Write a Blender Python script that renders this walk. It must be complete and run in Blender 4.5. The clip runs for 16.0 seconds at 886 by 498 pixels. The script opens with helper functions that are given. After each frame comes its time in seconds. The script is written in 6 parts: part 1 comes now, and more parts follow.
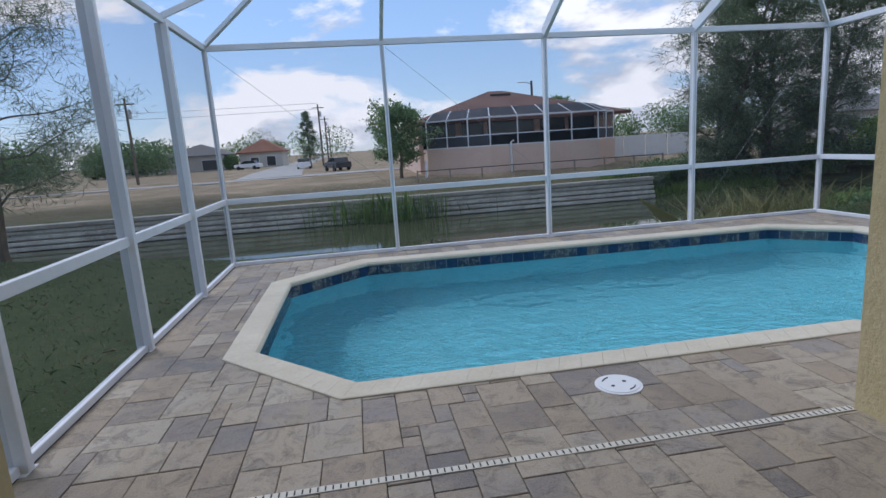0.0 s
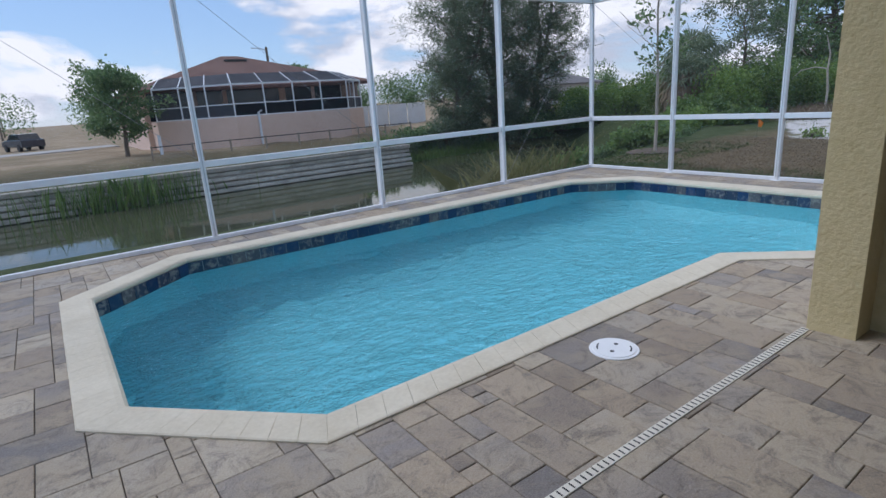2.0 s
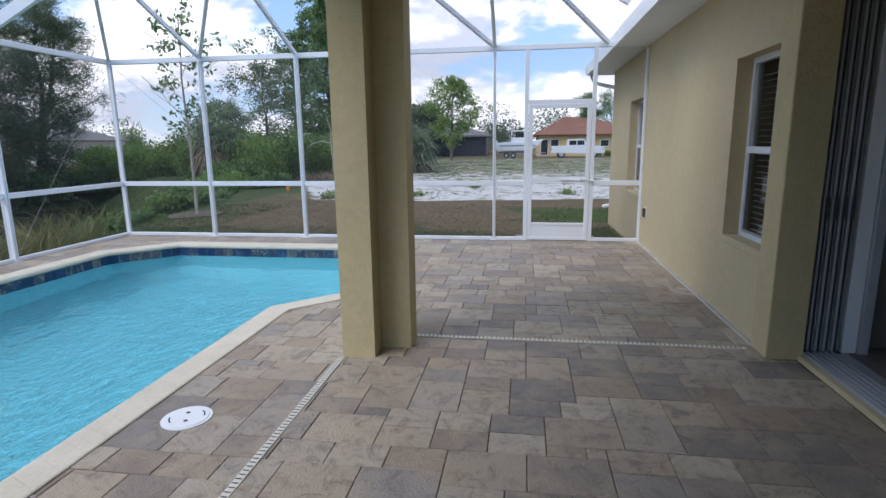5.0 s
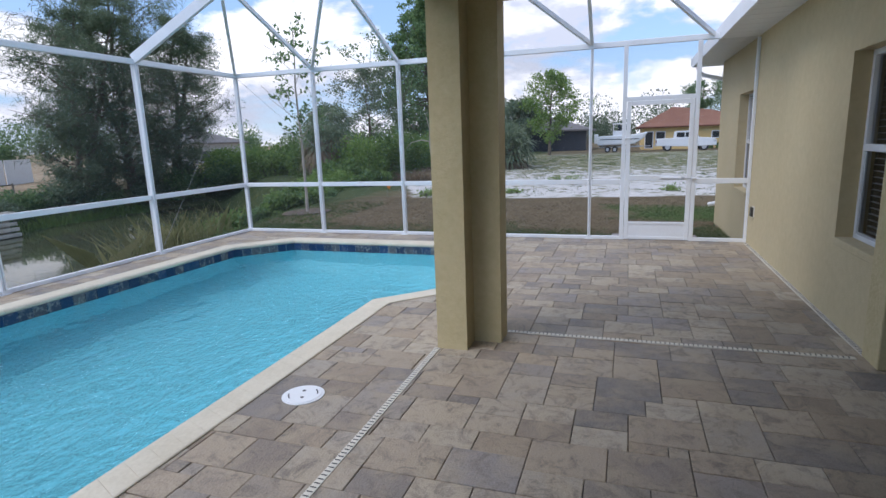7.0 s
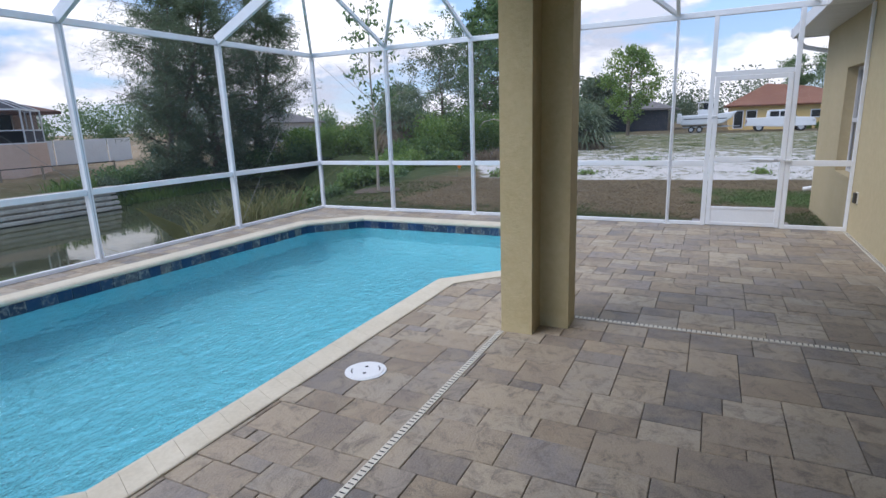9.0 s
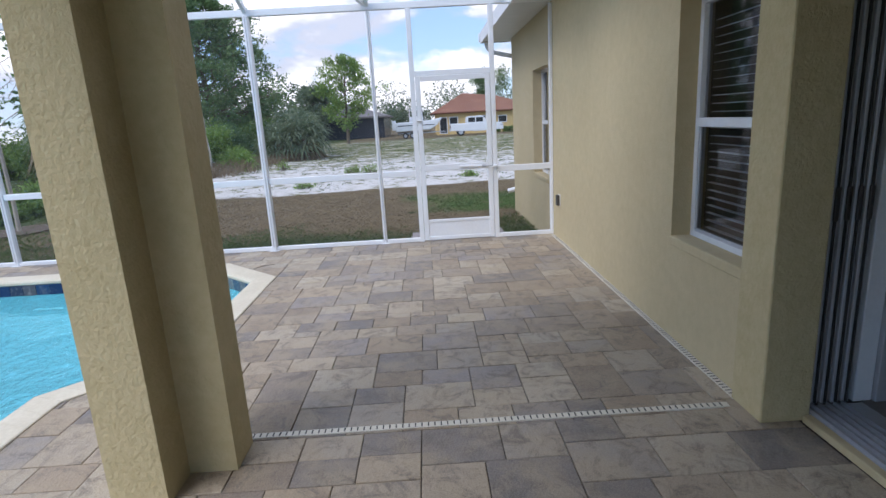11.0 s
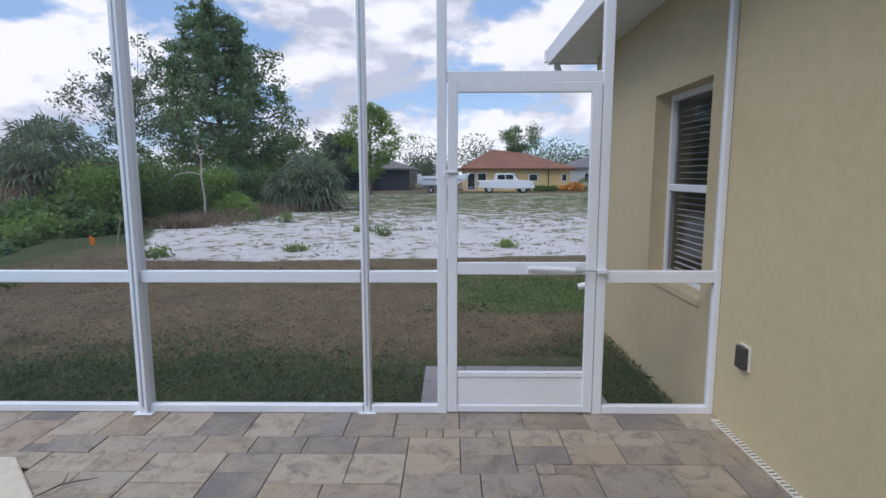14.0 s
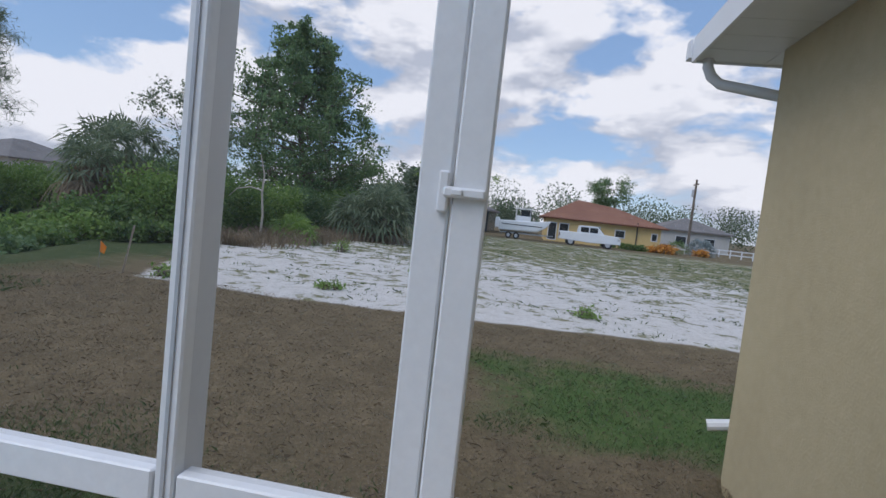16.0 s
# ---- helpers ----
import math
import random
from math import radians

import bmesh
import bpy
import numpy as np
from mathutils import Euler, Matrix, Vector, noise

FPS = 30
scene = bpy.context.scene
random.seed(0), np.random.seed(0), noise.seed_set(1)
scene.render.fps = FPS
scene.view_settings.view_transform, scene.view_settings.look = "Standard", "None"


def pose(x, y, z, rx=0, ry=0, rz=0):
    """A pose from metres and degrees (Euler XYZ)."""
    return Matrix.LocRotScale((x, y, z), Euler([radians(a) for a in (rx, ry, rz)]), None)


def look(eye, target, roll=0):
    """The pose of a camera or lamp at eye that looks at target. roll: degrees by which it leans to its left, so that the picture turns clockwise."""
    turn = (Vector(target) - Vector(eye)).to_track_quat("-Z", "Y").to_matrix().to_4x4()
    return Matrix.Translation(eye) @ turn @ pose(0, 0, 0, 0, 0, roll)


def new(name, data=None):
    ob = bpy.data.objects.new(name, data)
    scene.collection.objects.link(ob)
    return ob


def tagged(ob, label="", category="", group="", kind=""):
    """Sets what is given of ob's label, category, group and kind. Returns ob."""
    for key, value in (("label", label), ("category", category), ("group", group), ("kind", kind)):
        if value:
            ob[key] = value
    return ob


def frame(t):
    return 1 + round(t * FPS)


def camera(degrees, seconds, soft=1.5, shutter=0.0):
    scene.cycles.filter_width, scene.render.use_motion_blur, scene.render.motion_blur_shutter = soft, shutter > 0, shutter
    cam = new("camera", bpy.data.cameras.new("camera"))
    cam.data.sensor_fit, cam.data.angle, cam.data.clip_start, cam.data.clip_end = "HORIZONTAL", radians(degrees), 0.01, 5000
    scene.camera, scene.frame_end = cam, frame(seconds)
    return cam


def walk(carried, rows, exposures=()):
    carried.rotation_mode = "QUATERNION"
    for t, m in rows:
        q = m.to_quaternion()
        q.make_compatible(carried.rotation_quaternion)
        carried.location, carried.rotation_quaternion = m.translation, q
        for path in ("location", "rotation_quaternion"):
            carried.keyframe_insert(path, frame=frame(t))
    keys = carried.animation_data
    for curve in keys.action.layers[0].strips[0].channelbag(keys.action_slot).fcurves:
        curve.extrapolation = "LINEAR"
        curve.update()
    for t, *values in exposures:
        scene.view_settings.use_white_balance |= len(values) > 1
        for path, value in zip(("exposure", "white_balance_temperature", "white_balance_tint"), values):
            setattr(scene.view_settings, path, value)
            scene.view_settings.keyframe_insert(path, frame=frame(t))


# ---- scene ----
import itertools

cam = camera(78.2, 16.0)
PATH = [
    (0, (-0.053, -0.063, 1.486), (0.236, 1.881, 1.112), -3.8),
    (0.5, (-0.396, 0.255, 1.467), (-0.002, 2.18, 1.096), -4.3),
    (1, (-0.689, 0.533, 1.452), (-0.141, 2.418, 1.066), -2.4),
    (1.5, (-0.916, 0.773, 1.44), (-0.012, 2.486, 0.941), -1.1),
    (2, (-1.034, 1.032, 1.457), (0.081, 2.605, 0.925), -4.0),
    (2.5, (-1.165, 1.191, 1.477), (0.061, 2.682, 0.953), -1.8),
    (3, (-1.264, 1.255, 1.491), (0.115, 2.622, 1.012), -3.2),
    (3.5, (-1.244, 1.236, 1.495), (0.361, 2.33, 1.021), -4.1),
    (4, (-1.161, 1.12, 1.52), (0.713, 1.678, 1.1), -2.3),
    (4.2, (-1.156, 1.08, 1.512), (0.763, 1.433, 1.071), -0.7),
    (6.3, (-1.532, 0.731, 1.66), (0.416, 1.013, 1.307), -1.1),
    (6.5, (-1.522, 0.75, 1.663), (0.413, 1.109, 1.303), -1.4),
    (7, (-1.495, 0.821, 1.635), (0.361, 1.452, 1.242), -2.0),
    (7.5, (-1.484, 0.863, 1.624), (0.286, 1.707, 1.228), -3.3),
    (8, (-1.498, 0.905, 1.625), (0.182, 1.914, 1.224), -3.6),
    (8.5, (-1.48, 0.919, 1.619), (0.141, 2.008, 1.188), -3.9),
    (9, (-1.412, 0.823, 1.616), (0.335, 1.686, 1.162), -2.0),
    (9.5, (-1.213, 0.708, 1.592), (0.663, 1.114, 1.028), -2.1),
    (10, (-0.756, 0.711, 1.606), (1.189, 0.885, 1.171), -2.6),
    (10.2, (-0.555, 0.712, 1.602), (1.382, 0.724, 1.102), -3.1),
    (12.3, (1.843, 0.909, 1.537), (3.791, 0.84, 1.09), -3.1),
    (12.5, (2.089, 0.929, 1.552), (4.03, 0.827, 1.079), -2.4),
    (13, (2.689, 0.939, 1.546), (4.626, 0.945, 1.044), -0.3),
    (13.5, (3.354, 0.911, 1.552), (5.291, 0.897, 1.056), 1.0),
    (14, (3.992, 0.824, 1.545), (5.974, 0.853, 1.275), -0.1),
    (14.5, (4.621, 0.76, 1.532), (6.597, 0.922, 1.267), 1.4),
    (15, (5.261, 0.702, 1.523), (7.247, 0.824, 1.322), 3.1),
    (15.5, (5.822, 0.692, 1.53), (7.79, 0.993, 1.344), 6.9),
    (16, (6.405, 0.700, 1.527), (8.376, 1.010, 1.391), 6.3),
]
walk(cam, [(t, look(eye, target, roll)) for t, eye, target, roll in PATH],
     exposures=[(0, -0.12, 5920, 15), (1.5, -0.02, 5920, 15), (3, 0.1, 5970, 15), (4.2, 0.2, 6000, 16), (6.3, 0.34, 6020, 16), (7.5, 0.2, 6020, 16), (8.5, 0.22, 6050, 16), (9.5, 0.38, 6070, 16), (10, 0.42, 6070, 16), (12.3, 0.52, 6000, 16), (13.0, 0.36, 5990, 16), (13.5, 0.3, 5990, 16), (14.0, 0.08, 6020, 16), (15, -0.06, 6060, 15), (16, -0.12, 6090, 14)])

# ---------------------------------------------------------------- sky and sun
world = bpy.data.worlds.new("sky")
scene.world = world
world.use_nodes = True
wn, wl = world.node_tree.nodes, world.node_tree.links
wn.clear()
SUN_EL, SUN_AZ = 49.0, -45.0
sky = wn.new("ShaderNodeTexSky")
sky.sky_type, sky.sun_disc = "NISHITA", False
sky.sun_elevation, sky.sun_rotation = radians(SUN_EL), radians(SUN_AZ)
sky.air_density, sky.dust_density, sky.ozone_density = 1.0, 0.15, 2.0
wtc = wn.new("ShaderNodeTexCoord")
sep = wn.new("ShaderNodeSeparateXYZ")
wl.new(wtc.outputs["Generated"], sep.inputs[0])


def wmath(op, a, b=None):
    n = wn.new("ShaderNodeMath")
    n.operation = op
    for i, v in enumerate((a, b)):
        if v is None:
            continue
        if isinstance(v, (int, float)):
            n.inputs[i].default_value = v
        else:
            wl.new(v, n.inputs[i])
    return n.outputs[0]


def cloud_noise(lift, scale, detail):
    """Cumulus field on the sky's dome, sampled a little above the looked-at point."""
    mp = wn.new("ShaderNodeMapping")
    mp.inputs["Location"].default_value = (3.4, 1.1, 0.35 + lift)
    mp.inputs["Scale"].default_value = (1.0, 1.0, 2.3)
    wl.new(wtc.outputs["Generated"], mp.inputs[0])
    k = wn.new("ShaderNodeTexNoise")
    k.inputs["Scale"].default_value, k.inputs["Detail"].default_value, k.inputs["Roughness"].default_value = scale, detail, 0.56
    k.inputs["Distortion"].default_value = 0.15
    wl.new(mp.outputs[0], k.inputs["Vector"])
    return k.outputs[0]


puffs, above = cloud_noise(0.0, 3.6, 9.0), cloud_noise(0.16, 3.6, 5.0)
# more cloud to the east, a clearer sky to the north and west
amount = wmath("ADD", puffs, wmath("MULTIPLY", sep.outputs["X"], 0.085))
cover = wn.new("ShaderNodeValToRGB")
cover.color_ramp.elements[0].position, cover.color_ramp.elements[1].position = 0.498, 0.572
wl.new(amount, cover.inputs[0])
cloud_col = wn.new("ShaderNodeValToRGB")
cloud_col.color_ramp.elements[0].position, cloud_col.color_ramp.elements[1].position = 0.42, 0.54
cloud_col.color_ramp.elements[0].color, cloud_col.color_ramp.elements[1].color = (4.4, 4.7, 5.3, 1), (7.8, 7.8, 7.85, 1)
wl.new(wmath("ADD", wmath("SUBTRACT", puffs, above), 0.5), cloud_col.inputs[0])
wmix = wn.new("ShaderNodeMixRGB")
wl.new(cover.outputs[0], wmix.inputs[0])
haze = wn.new("ShaderNodeMixRGB")
haze.inputs[0].default_value = 0.55
haze.inputs[2].default_value = (2.8, 4.3, 6.6, 1)
wl.new(sky.outputs[0], haze.inputs[1])
wl.new(haze.outputs[0], wmix.inputs[1])
wl.new(cloud_col.outputs[0], wmix.inputs[2])
back = wn.new("ShaderNodeBackground")
back.inputs["Strength"].default_value = 0.14
wl.new(wmix.outputs[0], back.inputs[0])
wout = wn.new("ShaderNodeOutputWorld")
wl.new(back.outputs[0], wout.inputs[0])

sun = new("sun", bpy.data.lights.new("sun", "SUN"))
sun.data.energy, sun.data.angle, sun.data.color = 1.9, radians(40), (1.0, 0.98, 0.95)
az = radians(SUN_AZ)
sun.matrix_world = look((0, 0, 60), Vector((0, 0, 60)) - 50 * Vector((math.sin(az) * math.cos(radians(SUN_EL)), math.cos(az) * math.cos(radians(SUN_EL)), math.sin(radians(SUN_EL)))))


# ---------------------------------------------------------------- materials
def material(name):
    m = bpy.data.materials.new(name)
    m.use_nodes = True
    nt = m.node_tree
    return m, nt.nodes, nt.links, nt.nodes["Principled BSDF"]


def noise_node(nodes, links, scale, detail=4.0, rough=0.55, stretch=None, coord="world"):
    if coord == "world":
        src = nodes.new("ShaderNodeNewGeometry").outputs["Position"]
    else:
        src = nodes.new("ShaderNodeTexCoord").outputs["Object"]
    if stretch:
        mp = nodes.new("ShaderNodeMapping")
        mp.inputs["Scale"].default_value = stretch
        links.new(src, mp.inputs[0])
        src = mp.outputs[0]
    n = nodes.new("ShaderNodeTexNoise")
    n.inputs["Scale"].default_value, n.inputs["Detail"].default_value, n.inputs["Roughness"].default_value = scale, detail, rough
    links.new(src, n.inputs["Vector"])
    return n.outputs[0]


def ramp(nodes, links, fac, stops):
    r = nodes.new("ShaderNodeValToRGB")
    while len(r.color_ramp.elements) < len(stops):
        r.color_ramp.elements.new(0.5)
    for e, (p, c) in zip(r.color_ramp.elements, stops):
        e.position = p
        e.color = (*c, 1) if len(c) == 3 else c
    links.new(fac, r.inputs[0])
    return r.outputs[0]


def mix(nodes, links, fac, a, b, blend="MIX"):
    n = nodes.new("ShaderNodeMixRGB")
    n.blend_type = blend
    for i, v in enumerate((fac, a, b)):
        if isinstance(v, (int, float)):
            n.inputs[i].default_value = v if i == 0 else (v, v, v, 1)
        elif isinstance(v, tuple):
            n.inputs[i].default_value = (*v, 1)
        else:
            links.new(v, n.inputs[i])
    return n.outputs[0]


def bump(nodes, links, bsdf, fac, strength, dist=0.01):
    b = nodes.new("ShaderNodeBump")
    b.inputs["Strength"].default_value, b.inputs["Distance"].default_value = strength, dist
    links.new(fac, b.inputs["Height"])
    links.new(b.outputs[0], bsdf.inputs["Normal"])
    return b


def surface(name, c1, c2, rough=0.6, big=1.0, fine=30.0, bump_s=0.2, bump_scale=None, bump_d=0.005, metal=0.0, stretch=None, lo=0.35, hi=0.65, spec=0.5):
    """Two colours mixed by noise at two scales, with a fine relief."""
    m, n, l, b = material(name)
    f = mix(n, l, 0.4, noise_node(n, l, big, 5, 0.6, stretch), noise_node(n, l, fine, 3, 0.6, stretch))
    l.new(ramp(n, l, f, ((lo, c1), (hi, c2))), b.inputs["Base Color"])
    b.inputs["Roughness"].default_value, b.inputs["Metallic"].default_value = rough, metal
    b.inputs["Specular IOR Level"].default_value = spec
    if bump_s:
        bump(n, l, b, noise_node(n, l, bump_scale or fine, 4, 0.6, stretch), bump_s, bump_d)
    return m


M_WHITE = surface("white_aluminium", (0.74, 0.75, 0.76), (0.82, 0.83, 0.84), 0.38, 2.0, 40, 0.03)
M_STUCCO = surface("yellow_stucco", (0.50, 0.41, 0.235), (0.58, 0.48, 0.285), 0.85, 0.9, 14, 0.55, 55, 0.006)
M_STUCCO_ROUGH = surface("textured_stucco", (0.47, 0.385, 0.20), (0.57, 0.47, 0.265), 0.85, 1.5, 18, 0.8, 38, 0.010)
M_SOFFIT = surface("white_soffit", (0.72, 0.72, 0.71), (0.80, 0.80, 0.79), 0.5, 1.5, 30, 0.04)
M_COPING = surface("cream_coping", (0.56, 0.49, 0.36), (0.68, 0.61, 0.47), 0.75, 2.5, 45, 0.25, 70, 0.003)
M_PLASTER = surface("pool_plaster", (0.26, 0.62, 0.695), (0.31, 0.67, 0.74), 0.7, 0.8, 10, 0.05)
M_LID = surface("white_plastic", (0.76, 0.76, 0.75), (0.82, 0.82, 0.81), 0.4, 5, 60, 0.05)
M_DARK = surface("dark_slot", (0.02, 0.02, 0.02), (0.04, 0.04, 0.04), 0.8, 5, 40, 0)
M_DRAIN = surface("cream_drain", (0.62, 0.58, 0.48), (0.70, 0.66, 0.56), 0.6, 3, 40, 0.1)
M_SHINGLE_BROWN = surface("brown_shingles", (0.115, 0.060, 0.045), (0.19, 0.105, 0.08), 0.9, 0.6, 3, 0.5, 4, 0.05)
M_SHINGLE_RED = surface("red_shingles", (0.20, 0.085, 0.052), (0.27, 0.125, 0.075), 0.9, 0.6, 3, 0.5, 4, 0.05)
M_SHINGLE_GREY = surface("grey_shingles", (0.14, 0.13, 0.125), (0.21, 0.195, 0.185), 0.9, 0.6, 3, 0.5, 4, 0.05)
M_PINK = surface("peach_wall_paint", (0.70, 0.50, 0.39), (0.78, 0.58, 0.46), 0.85, 0.5, 4, 0.2)
M_YELLOW_WALL = surface("yellow_wall_paint", (0.66, 0.47, 0.19), (0.74, 0.54, 0.24), 0.85, 0.4, 4, 0.2)
M_GREY_WALL = surface("grey_wall_paint", (0.45, 0.43, 0.39), (0.55, 0.53, 0.48), 0.85, 0.4, 4, 0.2)
M_CONCRETE = surface("weathered_concrete", (0.24, 0.22, 0.18), (0.42, 0.39, 0.33), 0.9, 0.7, 6, 0.5, 8, 0.03)
M_SEAWALL = surface("pale_seawall_concrete", (0.30, 0.28, 0.23), (0.62, 0.59, 0.51), 0.9, 1.1, 7, 0.6, 9, 0.03)
M_ROAD = surface("pale_road", (0.36, 0.34, 0.31), (0.44, 0.42, 0.38), 0.95, 0.3, 6, 0.2)
M_WOOD = surface("grey_wood", (0.24, 0.19, 0.14), (0.38, 0.32, 0.25), 0.85, 2, 20, 0.3, None, 0.005, 0, (1, 1, 0.15))
M_BARK = surface("bark", (0.10, 0.08, 0.06), (0.20, 0.16, 0.12), 0.95, 3, 18, 0.6, 20, 0.02, 0, (1, 1, 0.3))
M_PALE_BARK = surface("pale_bark", (0.32, 0.28, 0.22), (0.48, 0.43, 0.35), 0.9, 3, 18, 0.5, 20, 0.02, 0, (1, 1, 0.3))
M_BRONZE = surface("dark_bronze", (0.035, 0.033, 0.030), (0.06, 0.056, 0.05), 0.45, 3, 30, 0.03)
M_GREY_METAL = surface("grey_aluminium", (0.44, 0.45, 0.47), (0.52, 0.53, 0.55), 0.4, 3, 40, 0.03, metal=0.25)
# indoor shade is put into these two dark room colours
M_ROOM = surface("room_wall_painted_dim", (0.13, 0.115, 0.10), (0.17, 0.15, 0.13), 0.9, 1, 10, 0.05)
M_ROOM_TILE = surface("room_tile_painted_dim", (0.14, 0.12, 0.10), (0.22, 0.19, 0.165), 0.4, 1.2, 9, 0.05)
M_BLACK_RUBBER = surface("black_rubber", (0.02, 0.02, 0.02), (0.035, 0.035, 0.035), 0.8, 4, 30, 0.1)
M_CAR_WHITE = surface("white_car_paint", (0.76, 0.77, 0.78), (0.82, 0.83, 0.84), 0.25, 2, 20, 0)
M_CAR_DARK = surface("dark_car_paint", (0.03, 0.035, 0.045), (0.05, 0.055, 0.07), 0.25, 2, 20, 0)
# window glass, and the painted shade of the peach house's patio openings
M_TINTED = surface("tinted_glass_and_opening_shade", (0.02, 0.025, 0.03), (0.03, 0.035, 0.04), 0.08, 2, 20, 0)
M_CABLE = surface("steel_cable", (0.25, 0.25, 0.25), (0.35, 0.35, 0.35), 0.5, 3, 30, 0, metal=0.5)
M_FLAG = surface("orange_flag", (0.75, 0.28, 0.03), (0.82, 0.34, 0.05), 0.7, 3, 30, 0.05)
M_CROTON = surface("orange_leaves", (0.45, 0.14, 0.02), (0.65, 0.33, 0.04), 0.7, 2, 9, 0.2)
M_STEP = surface("grey_step_paver", (0.25, 0.225, 0.225), (0.36, 0.325, 0.32), 0.85, 2.5, 25, 0.4, 30, 0.005)


def paver_material(name, island):
    """Tumbled paver: each stone its own tan, grey or brown, with clouding and pitting."""
    m, n, l, b = material(name)
    rnd = n.new("ShaderNodeNewGeometry").outputs["Random Per Island"] if island else n.new("ShaderNodeObjectInfo").outputs["Random"]
    tone = ramp(n, l, rnd, ((0.0, (0.150, 0.132, 0.124)), (0.10, (0.20, 0.168, 0.146)), (0.22, (0.355, 0.272, 0.185)), (0.36, (0.48, 0.395, 0.280)), (0.50, (0.27, 0.228, 0.192)), (0.64, (0.51, 0.430, 0.315)), (0.76, (0.40, 0.298, 0.190)), (0.88, (0.23, 0.166, 0.106)), (1.0, (0.28, 0.248, 0.236))))
    shift = n.new("ShaderNodeVectorMath")
    shift.operation = "MULTIPLY_ADD"
    l.new(rnd, shift.inputs[0])
    shift.inputs[1].default_value = (37.0, 61.0, 0.0)
    l.new(n.new("ShaderNodeNewGeometry").outputs["Position"], shift.inputs[2])

    def own(scale, detail, rough, dist):
        k = n.new("ShaderNodeTexNoise")
        k.inputs["Scale"].default_value, k.inputs["Detail"].default_value, k.inputs["Roughness"].default_value, k.inputs["Distortion"].default_value = scale, detail, rough, dist
        l.new(shift.outputs[0], k.inputs["Vector"])
        return k.outputs[0]

    cloud = own(3.6, 6, 0.6, 0.4)
    streak = own(7.0, 10, 0.78, 0.9)
    warm = mix(n, l, ramp(n, l, cloud, ((0.42, (0, 0, 0)), (0.62, (0.6, 0.6, 0.6)))), tone, (0.44, 0.350, 0.230))
    dark = mix(n, l, ramp(n, l, streak, ((0.37, (0.78, 0.78, 0.78)), (0.51, (0, 0, 0)))), warm, (0.115, 0.090, 0.070))
    speck = mix(n, l, 0.25, dark, ramp(n, l, noise_node(n, l, 140, 2, 0.6), ((0.3, (0.11, 0.098, 0.082)), (0.7, (0.46, 0.415, 0.345)))))
    l.new(speck, b.inputs["Base Color"])
    l.new(ramp(n, l, cloud, ((0.3, (0.5, 0.5, 0.5)), (0.7, (0.78, 0.78, 0.78)))), b.inputs["Roughness"])
    h = mix(n, l, 0.45, noise_node(n, l, 11, 6, 0.65), noise_node(n, l, 70, 3, 0.6))
    bump(n, l, b, h, 0.9, 0.014)
    return m


M_PAVER = paver_material("tumbled_paver", False)
M_PAVER_REST = paver_material("tumbled_paver_rest", True)


def tile_material():
    m, n, l, b = material("navy_glazed_tile")
    rnd = n.new("ShaderNodeObjectInfo").outputs["Random"]
    tone = ramp(n, l, rnd, ((0.0, (0.014, 0.030, 0.085)), (0.40, (0.020, 0.048, 0.12)), (0.55, (0.05, 0.065, 0.10)), (0.75, (0.022, 0.036, 0.075)), (1.0, (0.13, 0.12, 0.12))))
    vein = ramp(n, l, noise_node(n, l, 16, 8, 0.75), ((0.50, (0, 0, 0)), (0.62, (0.9, 0.9, 0.9)), (0.70, (0.1, 0.1, 0.1))))
    strong = mix(n, l, 1.0, vein, ramp(n, l, rnd, ((0.3, (0.08, 0.08, 0.08)), (0.55, (0.85, 0.85, 0.85)))), "MULTIPLY")
    l.new(mix(n, l, strong, tone, (0.34, 0.31, 0.28)), b.inputs["Base Color"])
    b.inputs["Roughness"].default_value = 0.2
    bump(n, l, b, noise_node(n, l, 30, 4), 0.15, 0.003)
    return m


M_TILE = tile_material()


def water_material(name, tint, rough, scale, strength, dist, deep=None):
    m, n, l, b = material(name)
    n.remove(b)
    out = n["Material Output"]
    small = noise_node(n, l, scale, 4, 0.6, (1.0, 1.35, 1.0))
    large = noise_node(n, l, scale * 0.33, 2, 0.5, (1.15, 1.0, 1.0))
    bp = n.new("ShaderNodeBump")
    bp.inputs["Strength"].default_value, bp.inputs["Distance"].default_value = strength, dist
    l.new(mix(n, l, 0.5, small, large), bp.inputs["Height"])
    gl = n.new("ShaderNodeBsdfGlossy")
    gl.inputs["Roughness"].default_value = rough
    l.new(bp.outputs[0], gl.inputs["Normal"])
    fr = n.new("ShaderNodeFresnel")
    fr.inputs["IOR"].default_value = 1.42 if not deep else 1.62
    l.new(bp.outputs[0], fr.inputs["Normal"])
    if deep:
        under = n.new("ShaderNodeBsdfDiffuse")
        under.inputs[0].default_value = (*deep, 1)
    else:
        under = n.new("ShaderNodeBsdfRefraction")
        under.inputs["Color"].default_value = (*tint, 1)
        under.inputs["Roughness"].default_value = 0.0
        under.inputs["IOR"].default_value = 1.333
        soft_bp = n.new("ShaderNodeBump")
        soft_bp.inputs["Strength"].default_value, soft_bp.inputs["Distance"].default_value = strength, dist * 0.45
        l.new(large, soft_bp.inputs["Height"])
        l.new(soft_bp.outputs[0], under.inputs["Normal"])
    ms = n.new("ShaderNodeMixShader")
    l.new(fr.outputs[0], ms.inputs[0])
    l.new(under.outputs[0], ms.inputs[1])
    l.new(gl.outputs[0], ms.inputs[2])
    l.new(ms.outputs[0], out.inputs["Surface"])
    return m


